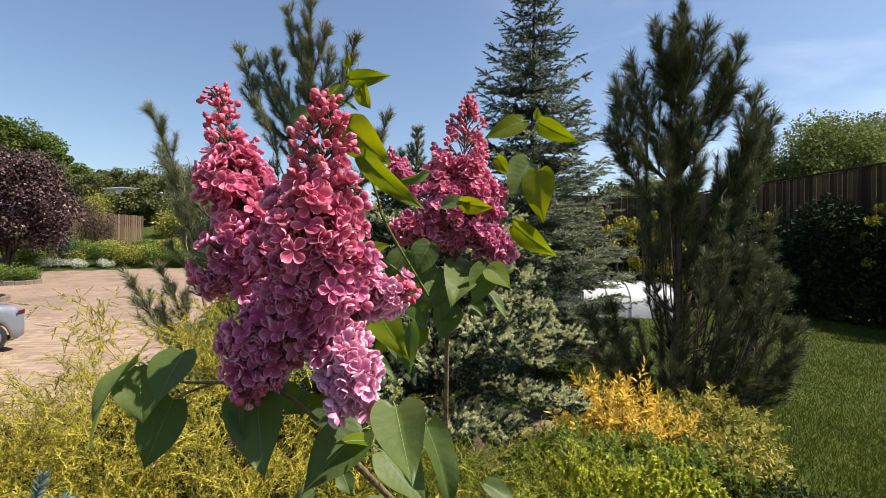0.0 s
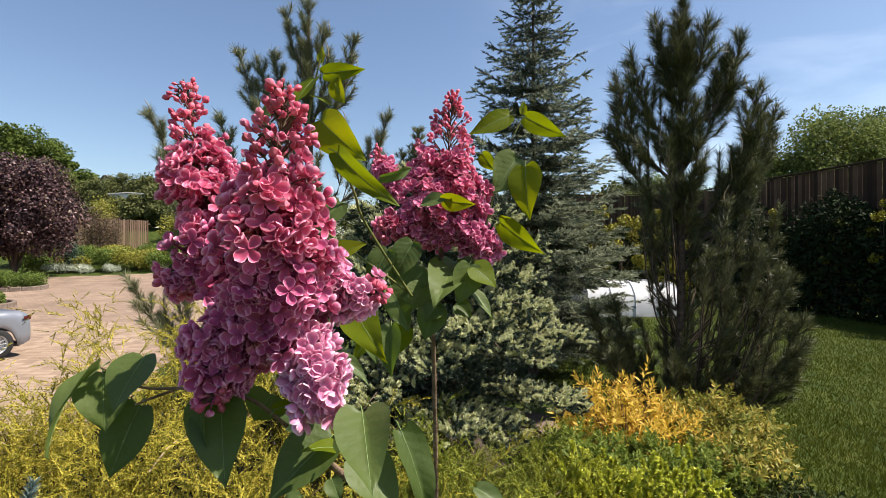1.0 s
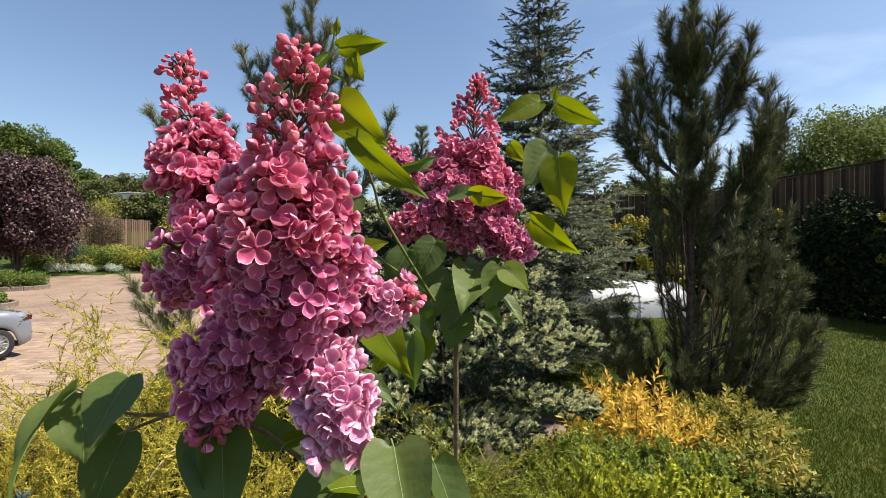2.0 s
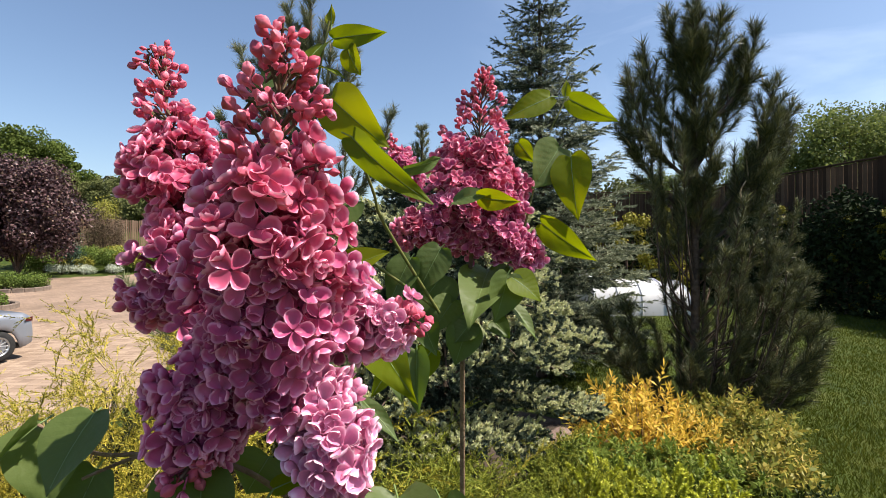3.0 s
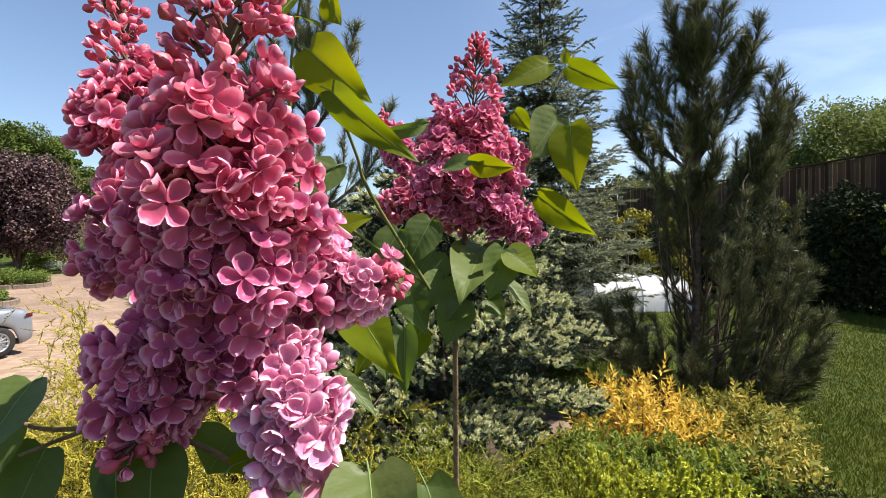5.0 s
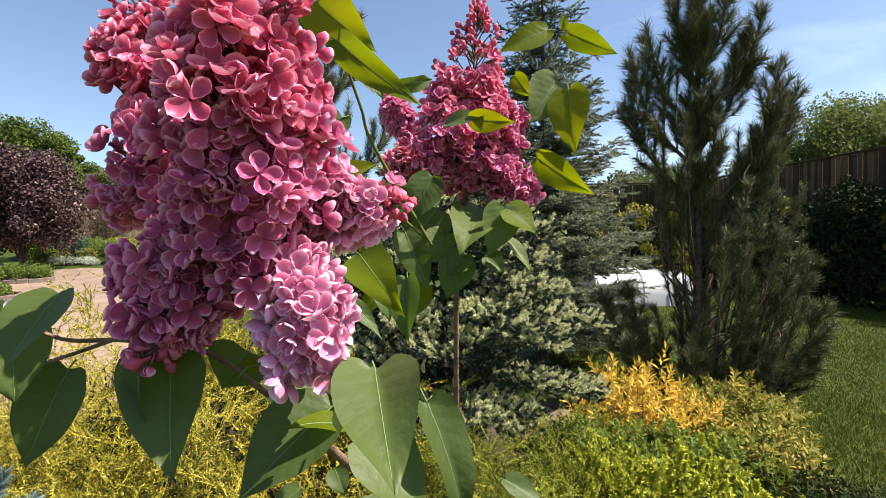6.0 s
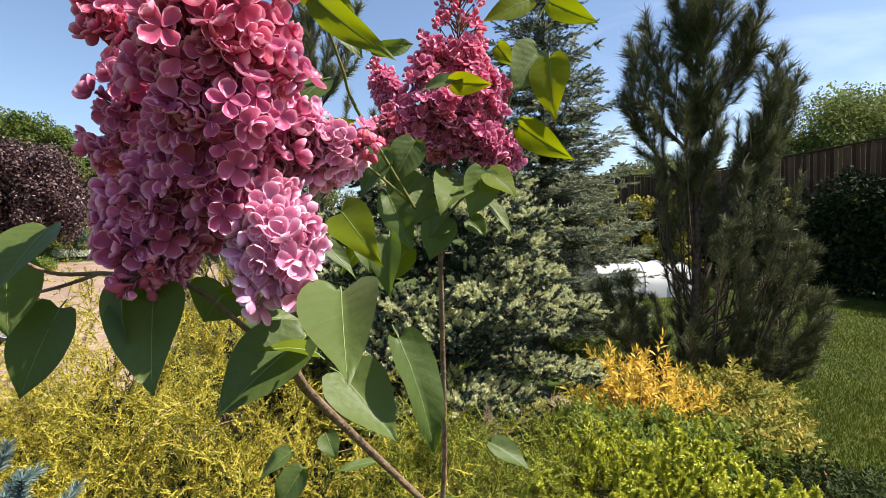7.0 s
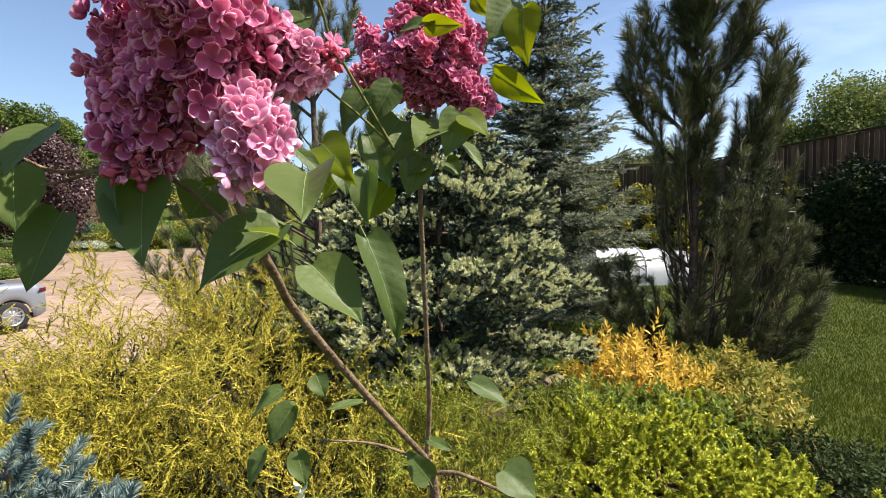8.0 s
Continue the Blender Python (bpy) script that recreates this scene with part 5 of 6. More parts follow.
# dry pale twigs showing through the mound
DRY_TWIG = ramp_mat("dry_pale_twigs", [(0.22, 0.15, 0.09), (0.40, 0.30, 0.19)], 0.8, scale=40)
dry = []
for i in rng.permutation(len(jun))[:70]:
    p, d = jun[i, :3] + jun[i, 3:] * 0.13, jun[i, 3:]
    w = unit(np.cross(d, rng.normal(0, 1, 3)) + d * 0.35)
    dry.append(spline([p - w * 0.09 - d * 0.05, p, p + w * 0.10 - d * 0.01], 6))
part("dry_twig_mass", tube_mesh("dry_twig_mass", dry, [(0.0032, 0.0014)] * len(dry), DRY_TWIG, 5), juniper, "dry pale twigs", kind="stuff")

# silver-blue dwarf conifer close to the lens's path
BLUES = [brush(210, 0.042, 0.0175, 58, 0.0026, 0.30) for _ in range(4)]
blue_dwarf = mound_shrub("blue_dwarf_spruce", np.concatenate([dome(150, -0.90, 1.00, 0.32, 0.22, 0.76, 51, floor=0.45, depth=0.3, bumps=0.25), dome(110, -0.60, 0.98, 0.32, 0.16, 0.62, 52, floor=0.4, depth=0.3, bumps=0.25)]),
            BLUE_SHRUB, BLUES, "silver-blue dwarf spruce with short thick needles", "dwarf spruce", twigs=30, lean=0.4, scale=(0.9, 1.45), seed=53)
BROWN_BUD = ramp_mat("brown_bud_scales", [(0.13, 0.06, 0.03), (0.26, 0.13, 0.065)], 0.7, scale=90, by="none")
buds_at = dome(40, -0.70, 0.98, 0.28, 0.15, 0.60, 54, floor=0.42, depth=0.05, bumps=0.25)
for spot in buds_at[np.argsort(-buds_at[:, 2])[:9]]:
    tip = spot[:3] + spot[3:] * 0.035
    part("bud", tube_mesh("bud", [np.array([tip, tip + spot[3:] * 0.005, tip + spot[3:] * 0.012, tip + spot[3:] * 0.018])], [(0.0075, 0.003)], BROWN_BUD, 8), blue_dwarf, "brown scaly bud")
# lime-green dwarf spruce
LIMES = [brush(84, 0.030, 0.0125, 62, 0.0075, 0.25) for _ in range(5)]
mound_shrub("lime_dwarf_spruce", np.concatenate([dome(900, 0.80, 2.08, 0.60, 0.50, 0.37, 61, bumps=0.42, depth=0.55), dome(340, 1.20, 1.98, 0.42, 0.4, 0.22, 62, bumps=0.42, depth=0.55)]),
            MOSSY, LIMES, "low cushion of bright lime dwarf spruce", "dwarf spruce", twigs=14, lean=0.50, scale=(1.1, 1.8), seed=63)


def leafy_shoot(n, length, leaf_length, leaf_width, angle):
    """An upright shoot with lance-shaped leaves spiralling up it; one folded lozenge each."""
    s = np.linspace(0.15 * length, length, n)
    az = np.arange(n) * 2.39996 + rng.normal(0, 0.3, n)
    an = np.radians(angle) * np.linspace(1.15, 0.5, n) + rng.normal(0, 0.15, n)
    d = np.stack([np.sin(an) * np.cos(az), np.sin(an) * np.sin(az), np.cos(an)], 1)
    w = unit(np.cross(d, (0, 0, 1.0)) + rng.normal(0, 0.25, (n, 3)))
    b = np.stack([np.zeros(n), np.zeros(n), s], 1)
    L = leaf_length * (rng.uniform(0.7, 1.15, n) * np.linspace(1.1, 0.75, n))[:, None]
    k = np.cross(w, d)
    mid = b + d * L * 0.45 + k * L * 0.06
    return np.stack([b, mid + w * leaf_width / 2, b + d * L - k * L * 0.05, mid - w * leaf_width / 2], 1).reshape(-1, 3)


SPIREA_T = [leafy_shoot(12, 0.12, 0.052, 0.014, 56) for _ in range(5)]
mound_shrub("golden_spirea", np.concatenate([dome(300, 1.05, 3.12, 0.34, 0.30, 0.41, 71, bumps=0.35, depth=0.8), dome(60, 1.40, 3.10, 0.18, 0.2, 0.26, 72, bumps=0.35, depth=0.7)]),
            SPIREA, SPIREA_T, "golden-yellow spirea with orange young leaves", "spirea shrub", twigs=50, lean=0.35, scale=(0.8, 1.4), seed=73, size=4, upright=0.5)
MIX_T = [leafy_shoot(12, 0.09, 0.042, 0.016, 65) for _ in range(5)]
mound_shrub("low_mixed_shrub", np.concatenate([dome(430, 1.72, 3.30, 0.42, 0.34, 0.30, 81, bumps=0.25, depth=0.6), dome(300, 1.58, 2.78, 0.28, 0.28, 0.20, 82, bumps=0.25, depth=0.6)]),
            MIXED, MIX_T, "loose low shrub with green and reddish leaves", "shrub", twigs=40, lean=0.4, scale=(0.8, 1.4), seed=83, size=4, upright=0.4)
mound_shrub("ground_cover", np.concatenate([dome(900, 1.2, 2.72, 0.55, 0.34, 0.22, 91, bumps=0.25, depth=0.6), dome(500, 0.75, 2.75, 0.4, 0.25, 0.30, 92, bumps=0.2, depth=0.6)]),
            GROUNDCOVER, MIX_T, "leafy green ground cover beside the lawn", "ground cover", twigs=40, lean=0.4, scale=(0.6, 1.1), seed=94, size=4, upright=0.4)


mound_shrub("dark_low_shrub", dome(420, 1.62, 2.25, 0.28, 0.34, 0.20, 93, bumps=0.2, depth=0.6), DARK_SHRUB, MIX_T, "low shrub with small dark green leaves at the lawn's edge", "shrub", twigs=30, lean=0.4, scale=(0.5, 0.9), seed=95, size=4, upright=0.4)


def rock(place, size, seed, label):
    """A weathered boulder."""
    bm = bmesh.new()
    bmesh.ops.create_icosphere(bm, subdivisions=4, radius=1)
    for v in bm.verts:
        n = noise.fractal(v.co * 1.3 + Vector((seed, 0, 0)), 1, 2, 4) * 0.28
        v.co = Vector((v.co.x * size[0], v.co.y * size[1], v.co.z * size[2])) * (1 + n) + Vector(place)
    me = bpy.data.meshes.new("boulder")
    bm.to_mesh(me)
    bm.free()
    me.materials.append(ROCK)
    for p in me.polygons:
        p.use_smooth = True
    return tagged(new("boulder", me), label, "rock")


rock((0.60, 3.05, 0.15), (0.17, 0.10, 0.15), 3, "pinkish granite boulder half hidden under the blue spruce")

# ---- lawn blades ----
def lawn_grass(n):
    g = np.random.default_rng(8)
    y = 2.0 + 9.0 * g.random(n) ** 1.6
    x = 0.9 + g.random(n) * (y * 0.95 + 0.4)
    keep = (((x + 0.4) / 2.1) ** 2 + ((y - 2.4) / 2.05) ** 2 > 1) & (x < 8.2)
    x, y = x[keep], y[keep]
    z = ground_z(x, y)
    m = len(x)
    h = g.uniform(0.012, 0.032, m) * (1 + 0.3 * np.sin(x * 1.7) * np.sin(y * 1.3))
    lean = g.normal(0, 0.45, (m, 2)) * h[:, None]
    a = g.uniform(0, 2 * np.pi, m)
    w = g.uniform(0.0018, 0.0034, m) * (0.8 + 0.16 * y)
    s = np.stack([np.cos(a) * w, np.sin(a) * w, np.zeros(m)], 1)
    b = np.stack([x, y, z], 1)
    return np.stack([b - s, b + s, b + np.stack([lean[:, 0], lean[:, 1], h], 1)], 1)


tagged(new("lawn_grass", soup("lawn_grass", lawn_grass(190000), 3, GRASS)), "short mown lawn grass", "grass", kind="stuff")


# ---- broadleaf trees and hedges ----
def leaf_cloud(centres, radii, per, leaf_size, seed, squash=0.85):
    """Leaves scattered through overlapping clumps; one lozenge each."""
    g = np.random.default_rng(seed)
    out = []
    for c, r, k in zip(centres, radii, per):
        d = unit(g.normal(0, 1, (k, 3)))
        p = np.asarray(c) + d * r * (g.random(k) ** 0.45)[:, None] * (1, 1, squash)
        f = unit(d * 0.6 + g.normal(0, 0.6, (k, 3)) + (0, 0, 0.2))
        s = unit(np.cross(f, g.normal(0, 1, (k, 3))))
        t = np.cross(f, s)
        L = leaf_size * g.uniform(0.6, 1.3, k)[:, None]
        out.append(np.stack([p - s * L / 2, p + t * L * 0.32, p + s * L / 2, p - t * L * 0.32], 1))
    return np.concatenate(out).reshape(-1, 3)


def tree(name, place, height, radius, crown_low, clumps, leaves, leaf_size, material, seed, label, category="tree", trunk_r=0.12, swell=0.7):
    """Tapered trunk, limbs to each clump, and a crown of many leaves with an uneven outline."""
    g = np.random.default_rng(seed)
    x, y = place
    z0 = float(ground_z(x, y)) - 0.05
    owner = thing(name, (x, y, z0), label, category)
    C, Rr = [], []
    for i in range(clumps):
        f = (i + 0.5) / clumps
        z = z0 + crown_low + (height - crown_low) * f * 0.92
        rr = radius * math.sin(math.pi * (0.18 + 0.74 * f)) ** swell
        a = i * 2.39996 + g.normal(0, 0.3)
        q = math.sqrt(g.uniform(0.1, 1))
        C.append(np.array([x + rr * q * math.cos(a), y + rr * q * math.sin(a), z]))
        Rr.append(radius * g.uniform(0.26, 0.46))
    trunk = spline([(x, y, z0), (x + 0.05 * radius, y, z0 + height * 0.4), (x, y, z0 + height * 0.8)], 10)
    part("trunk", tube_mesh("trunk", [trunk], [(trunk_r, trunk_r * 0.25)], BARK, 8), owner)
    limbs = [spline([trunk[min(9, int(9 * max(0.1, (c[2] - z0 - radius * 0.5) / height)))], 0.5 * (c + trunk[5]), c], 6) for c in C]
    part("limb_mass", tube_mesh("limb_mass", limbs, [(trunk_r * 0.35, trunk_r * 0.08)] * len(limbs), BARK, 5), owner, kind="stuff")
    part("crown", soup("crown", leaf_cloud(C, Rr, [leaves // clumps] * clumps, leaf_size, seed + 1), 4, material), owner)
    return owner


def hedge(name, x0, x1, y0, y1, low, high, n, leaf_size, material, seed, label, category="hedge", ragged=0.12, slope=0.0):
    """A hedge of leaves filling a lumpy box, on short stems."""
    g = np.random.default_rng(seed)
    owner = thing(name, ((x0 + x1) / 2, (y0 + y1) / 2, float(ground_z((x0 + x1) / 2, (y0 + y1) / 2))), label, category)
    x, y, f = g.uniform(x0, x1, n), g.uniform(y0, y1, n), g.random(n) ** 0.85
    top = high * (1 + ragged * np.sin(x * 3.1 + seed) * np.sin(y * 2.7) + ragged * 0.6 * np.sin(x * 7 + y * 6))
    z = ground_z(x, y) + low + (top - low) * f
    x = x + slope * (y - y0)
    p = np.stack([x, y, z], 1)
    d = unit(g.normal(0, 1, (n, 3)) + (0, 0, 0.3))
    s = unit(np.cross(d, g.normal(0, 1, (n, 3))))
    t = np.cross(d, s)
    L = leaf_size * g.uniform(0.6, 1.4, n)[:, None]
    part("foliage", soup("foliage", np.stack([p - s * L / 2, p + t * L * 0.3, p + s * L / 2, p - t * L * 0.3], 1).reshape(-1, 3), 4, material), owner)
    ls = []
    for i in range(14):
        sx, sy = g.uniform(x0, x1), g.uniform(y0, y1)
        sx += slope * (sy - y0)
        sz = float(ground_z(sx, sy))
        ls.append(spline([(sx, sy, sz), (sx + 0.03, sy, sz + high * 0.5), (sx, sy + 0.02, sz + high * 0.85)], 5))
    part("stem_mass", tube_mesh("stem_mass", ls, [(0.02, 0.006)] * len(ls), BARK, 5), owner, kind="stuff")
    return owner


# ---- fences ----
def box_mesh(name, sx, sy, sz, material, bevel=0.004):
    bm = bmesh.new()
    bmesh.ops.create_cube(bm, size=1)
    for v in bm.verts:
        v.co = Vector((v.co.x * sx, v.co.y * sy, (v.co.z + 0.5) * sz))
    bmesh.ops.bevel(bm, geom=bm.edges[:], offset=bevel, segments=1, affect="EDGES")
    me = bpy.data.meshes.new(name)
    bm.to_mesh(me)
    bm.free()
    me.materials.append(material)
    return me


def board_fence(name, a, b, height, board, gap, material, label, step_drop=0.0, base=None, back=1, uneven=0.012):
    """Upright boards on two rails between posts; each board a part."""
    a, b = np.array(a, float), np.array(b, float)
    length = np.linalg.norm(b - a)
    way = (b - a) / length
    yaw = math.atan2(way[1], way[0])
    za = float(ground_z(a[0], a[1])) if base is None else base
    owner = thing(name, (a[0], a[1], za), label, "fence", kind="structure")
    me = box_mesh("board", board, 0.02, height, material)
    g = random.Random(len(label))
    n = int(length / (board + gap))
    for i in range(n):
        p = a + way * (i + 0.5) * (board + gap)
        z = float(ground_z(p[0], p[1])) if base is None else base
        ob = new("board", me)
        ob.parent = owner
        ob.matrix_parent_inverse = Matrix.Translation(-owner.location)
        ob.matrix_basis = pose(p[0], p[1], z + 0.04 - step_drop * i / n + g.uniform(-uneven, uneven), 0, g.uniform(-0.3, 0.3), math.degrees(yaw) + g.uniform(-0.6, 0.6))
    normal = np.array([-way[1], way[0]]) * back
    for f in (0.25, 0.78):
        rail = box_mesh("rail", length, 0.04, 0.08, material)
        ob = new("rail", rail)
        ob.parent = owner
        ob.matrix_parent_inverse = Matrix.Translation(-owner.location)
        m = a + way * length / 2 + normal * 0.035
        z0 = float(ground_z(a[0], a[1])) if base is None else base
        z1 = float(ground_z(b[0], b[1])) if base is None else base
        ob.matrix_basis = pose(m[0], m[1], (z0 + z1) / 2 + height * f, 0, -math.degrees(math.atan2(z1 - z0 - step_drop, length)), math.degrees(yaw))
    if back < 0:
        m = a + way * length / 2
        ob = new("cap", box_mesh("cap", length, 0.07, 0.035, material))
        ob.parent = owner
        ob.matrix_parent_inverse = Matrix.Translation(-owner.location)
        ob.matrix_basis = pose(m[0], m[1], (z0 + z1) / 2 + height + 0.056, 0, -math.degrees(math.atan2(z1 - z0, length)), math.degrees(yaw))
    post = box_mesh("post", 0.09, 0.09, height - 0.05, material)
    for i in range(int(length / 2.5) + 1):
        along = min(length - 0.05, i * 2.5 + 0.05)
        p = a + way * along + normal * 0.11
        ob = new("post", post)
        ob.parent = owner
        ob.matrix_parent_inverse = Matrix.Translation(-owner.location)
        ob.matrix_basis = pose(p[0], p[1], (float(ground_z(p[0], p[1])) if base is None else base) - step_drop * along / length, 0, 0, math.degrees(yaw))
    return owner


board_fence("fence_lawn", (9.30, 4.0), (7.36, 15.5), 2.96, 0.092, 0.008, FENCE_WOOD, "tall dark timber board fence along the lawn", back=-1)
board_fence("fence_end", (7.30, 15.6), (1.0, 16.0), 2.94, 0.092, 0.008, FENCE_WOOD, "dark timber board fence across the lawn's end", back=-1)
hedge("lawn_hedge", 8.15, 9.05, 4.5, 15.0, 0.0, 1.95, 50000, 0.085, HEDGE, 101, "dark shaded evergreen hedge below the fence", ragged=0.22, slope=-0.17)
for i, (hx, hy, hh) in enumerate([(7.72, 9.0, 2.5), (7.58, 9.9, 2.4), (7.32, 11.4, 2.5), (7.9, 8.1, 2.5)]):
    tree("golden_thuja", (hx, hy), hh, 0.32, 0.1, 9, 1500, 0.05, THUJA, 110 + i, "young golden thuja in the shaded hedge", "thuja", 0.03)
for i, (hx, hy, hh) in enumerate([(3.6, 12.2, 2.55), (4.3, 12.6, 2.35), (5.0, 12.4, 2.5), (5.7, 12.5, 2.3)]):
    tree("golden_thuja", (hx, hy), hh, 0.55, 0.1, 11, 2600, 0.07, THUJA, 120 + i, "golden thuja in front of the end fence", "thuja", 0.04)
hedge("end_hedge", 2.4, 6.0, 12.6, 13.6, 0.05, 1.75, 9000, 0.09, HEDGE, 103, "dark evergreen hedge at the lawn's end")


def white_tent(x0, x1, y, depth, h):
    """A low white fabric cover over hoops, its ridge sagging between them."""
    owner = thing("garden_cover", ((x0 + x1) / 2, y, 0), "low white fabric tunnel over hoops on the lawn", "garden cover")
    V, F = [], []
    nu, nv = 17, 25
    for i in range(nv):
        u = i / (nv - 1)
        x = x0 + (x1 - x0) * u
        k = 1 - 0.22 * u - 0.05 * abs(math.sin(u * math.pi * 4))
        for j in range(nu):
            a = math.pi * j / (nu - 1)
            V.append((x, y - math.cos(a) * depth / 2, 0.0 + h * k * math.sin(a) ** 0.6))
    for i in range(nv - 1):
        for j in range(nu - 1):
            F.append((i * nu + j, (i + 1) * nu + j, (i + 1) * nu + j + 1, i * nu + j + 1))
    part("fabric", indexed("fabric", V, F, SHEET), owner)
    for u in (0.0, 0.25, 0.5, 0.75, 1.0):
        x = x0 + (x1 - x0) * u
        k = 1 - 0.22 * u
        line = [(x, y - math.cos(math.pi * j / 16) * depth / 2, 0.012 + h * k * math.sin(math.pi * j / 16) ** 0.6) for j in range(17)]
        part("hoop", tube_mesh("hoop", [np.array(line)], [(0.012, 0.012)], SHEET, 6), owner)


white_tent(2.75, 4.6, 10.6, 1.5, 0.80)

# trees behind the lawn fence
for i, (tx, ty, th, tr) in enumerate([(14.2, 18.5, 6.4, 2.2), (17.0, 19.5, 6.9, 2.4), (12.0, 19.5, 5.2, 1.7), (19.0, 22, 7.0, 2.5), (10.3, 24, 5.0, 1.8), (22.0, 23, 7.6, 2.6)]):
    tree("broadleaf_tree", (tx, ty), th, tr, 1.0, 44, 34000 if i < 4 else 14000, 0.11 if i in (0, 2, 4) else 0.085, TREE_GREEN if i in (0, 2, 4) else TREE_DEEP, 130 + i, "leafy green tree beyond the fence" if i in (0, 2, 4) else "darker feathery green tree beyond the fence")
for i, (tx, ty, th, tr) in enumerate([(9.5, 30, 5.2, 2.2), (7.5, 33, 5.0, 2.4), (12.5, 34, 6.0, 2.6)]):
    tree("broadleaf_tree", (tx, ty), th, tr, 1.0, 16, 5000, 0.22, TREE_FAR, 140 + i, "distant green tree beyond the lawn's end")

# court: purple tree, islands, bank planting
tree("purple_plum_tree", (-23.7, 27.0), 6.6, 2.75, 1.9, 70, 52000, 0.16, PURPLE, 150, "purple-leaved plum tree by the paved court", "plum tree", 0.14, swell=0.5)
tree("purple_plum_tree", (-27.5, 29.0), 6.9, 3.0, 1.6, 22, 14000, 0.20, PURPLE, 151, "purple-leaved plum tree by the paved court", "plum tree", 0.14)


def ball_bush(place, r, h, n, leaf_size, material, seed, label, name="clipped_bush"):
    g = np.random.default_rng(seed)
    x, y = place
    z = float(ground_z(x, y))
    owner = thing(name, (x, y, z), label, "bush")
    C = [np.array([x + g.normal(0, r * 0.35), y + g.normal(0, r * 0.3), z + h * g.uniform(0.35, 0.62)]) for _ in range(8)]
    V = leaf_cloud(C, [r * g.uniform(0.5, 0.7) for _ in C], [n // 8] * 8, leaf_size, seed, squash=h / (2 * r) * 1.2)
    V[:, 2] = np.maximum(V[:, 2], z + 0.01)
    part("foliage", soup("foliage", V, 4, material), owner)
    ls = [spline([(x, y, z), 0.5 * (c + (x, y, z)) + (0, 0, 0.05), c], 5) for c in C]
    part("stem_mass", tube_mesh("stem_mass", ls, [(0.03, 0.01)] * len(ls), BARK, 5), owner, kind="stuff")


BROWNISH = ramp_mat("brownish_leaves", [(0.05, 0.036, 0.026), (0.13, 0.095, 0.062), (0.24, 0.175, 0.115)], 0.6, 0.25, scale=0.8, noise_mix=0.5)
GREENBUSH = ramp_mat("bush_leaves", [(0.05, 0.085, 0.015), (0.11, 0.16, 0.03), (0.19, 0.23, 0.05)], 0.5, 0.25, scale=0.8, noise_mix=0.5)
BLUE_BUSH = ramp_mat("bluish_bush_leaves", [(0.018, 0.038, 0.026), (0.045, 0.085, 0.058), (0.10, 0.15, 0.105)], 0.5, 0.15, scale=0.8, noise_mix=0.4)
YELLOWBUSH = ramp_mat("yellow_bush_leaves", [(0.12, 0.13, 0.02), (0.25, 0.24, 0.04), (0.36, 0.32, 0.07)], 0.5, 0.25, scale=0.8, noise_mix=0.5)
ISLAND = [(-19.3, 22.6, 0.75, 0.95), (-20.8, 22.8, 0.85, 0.95), (-22.5, 23.0, 0.9, 1.0), (-16.6, 17.6, 0.55, 0.7)]
for i, (bx, by, br, bh) in enumerate(ISLAND):
    ball_bush((bx, by), br, bh, 5200, 0.07, GREENBUSH, 160 + i, "clipped green bush in a kerbed island of the court")


def kerb_ring(place, rx, ry, label):
    """An oval ring of kerb stones, each a block of its own."""
    x, y = place
    z = float(ground_z(x, y))
    owner = thing("kerb_ring", (x, y, z), label, "kerb", kind="structure")
    me = box_mesh("kerb_stone", 0.34, 0.14, 0.20, KERB, 0.02)
    n = 26
    for i in range(n):
        a = 2 * math.pi * i / n
        p = (x + rx * math.cos(a), y + ry * math.sin(a))
        ob = new("kerb_stone", me)
        ob.parent = owner
        ob.matrix_parent_inverse = Matrix.Translation(-owner.location)
        ob.matrix_basis = pose(p[0], p[1], float(ground_z(*p)), 0, 0, math.degrees(math.atan2(ry * math.cos(a), -rx * math.sin(a)))) @ Matrix.Diagonal((2 * math.pi * (rx + ry) / 2 / n / 0.34 * 0.96, 1, 1, 1))


kerb_ring((-21.1, 22.7), 2.55, 1.10, "low stone kerb round a planted island")
kerb_ring((-17.0, 17.7), 1.3, 0.9, "low stone kerb round a planted island")
BANK = [(-25.5, 31.0, 1.2, 1.5, 0), (-23.2, 30.8, 1.0, 1.2, 1), (-21.2, 31.2, 1.2, 1.7, 0), (-19.5, 31.4, 1.3, 1.6, 1), (-22.0, 33.2, 1.3, 1.3, 1), (-17.8, 31.2, 1.1, 1.4, 0), (-20.0, 33.4, 1.3, 1.3, 0),
        (-24.6, 33.2, 1.3, 1.3, 0), (-16.0, 31.5, 1.2, 1.5, 0), (-18.0, 33.4, 1.4, 1.4, 1), (-14.0, 32, 1.4, 1.8, 1), (-27.5, 32.5, 1.4, 1.8, 1), (-12.0, 32.0, 1.6, 2.2, 0)]
for i, (bx, by, br, bh, yel) in enumerate(BANK):
    ball_bush((bx, by), br, bh, 3600, 0.12, YELLOWBUSH if yel else GREENBUSH, 170 + i, "yellow-green shrub on the planted bank" if yel else "green shrub on the planted bank", "bank_shrub")
for i, (bx, by, br) in enumerate([(-23.6, 30.0, 0.9), (-22.0, 29.9, 0.7), (-20.5, 30.1, 0.5)]):
    ball_bush((bx, by), br, 0.7, 1500, 0.07, WHITE_FLOWERS, 190 + i, "white-flowering perennials at the paving's edge", "white_perennial")
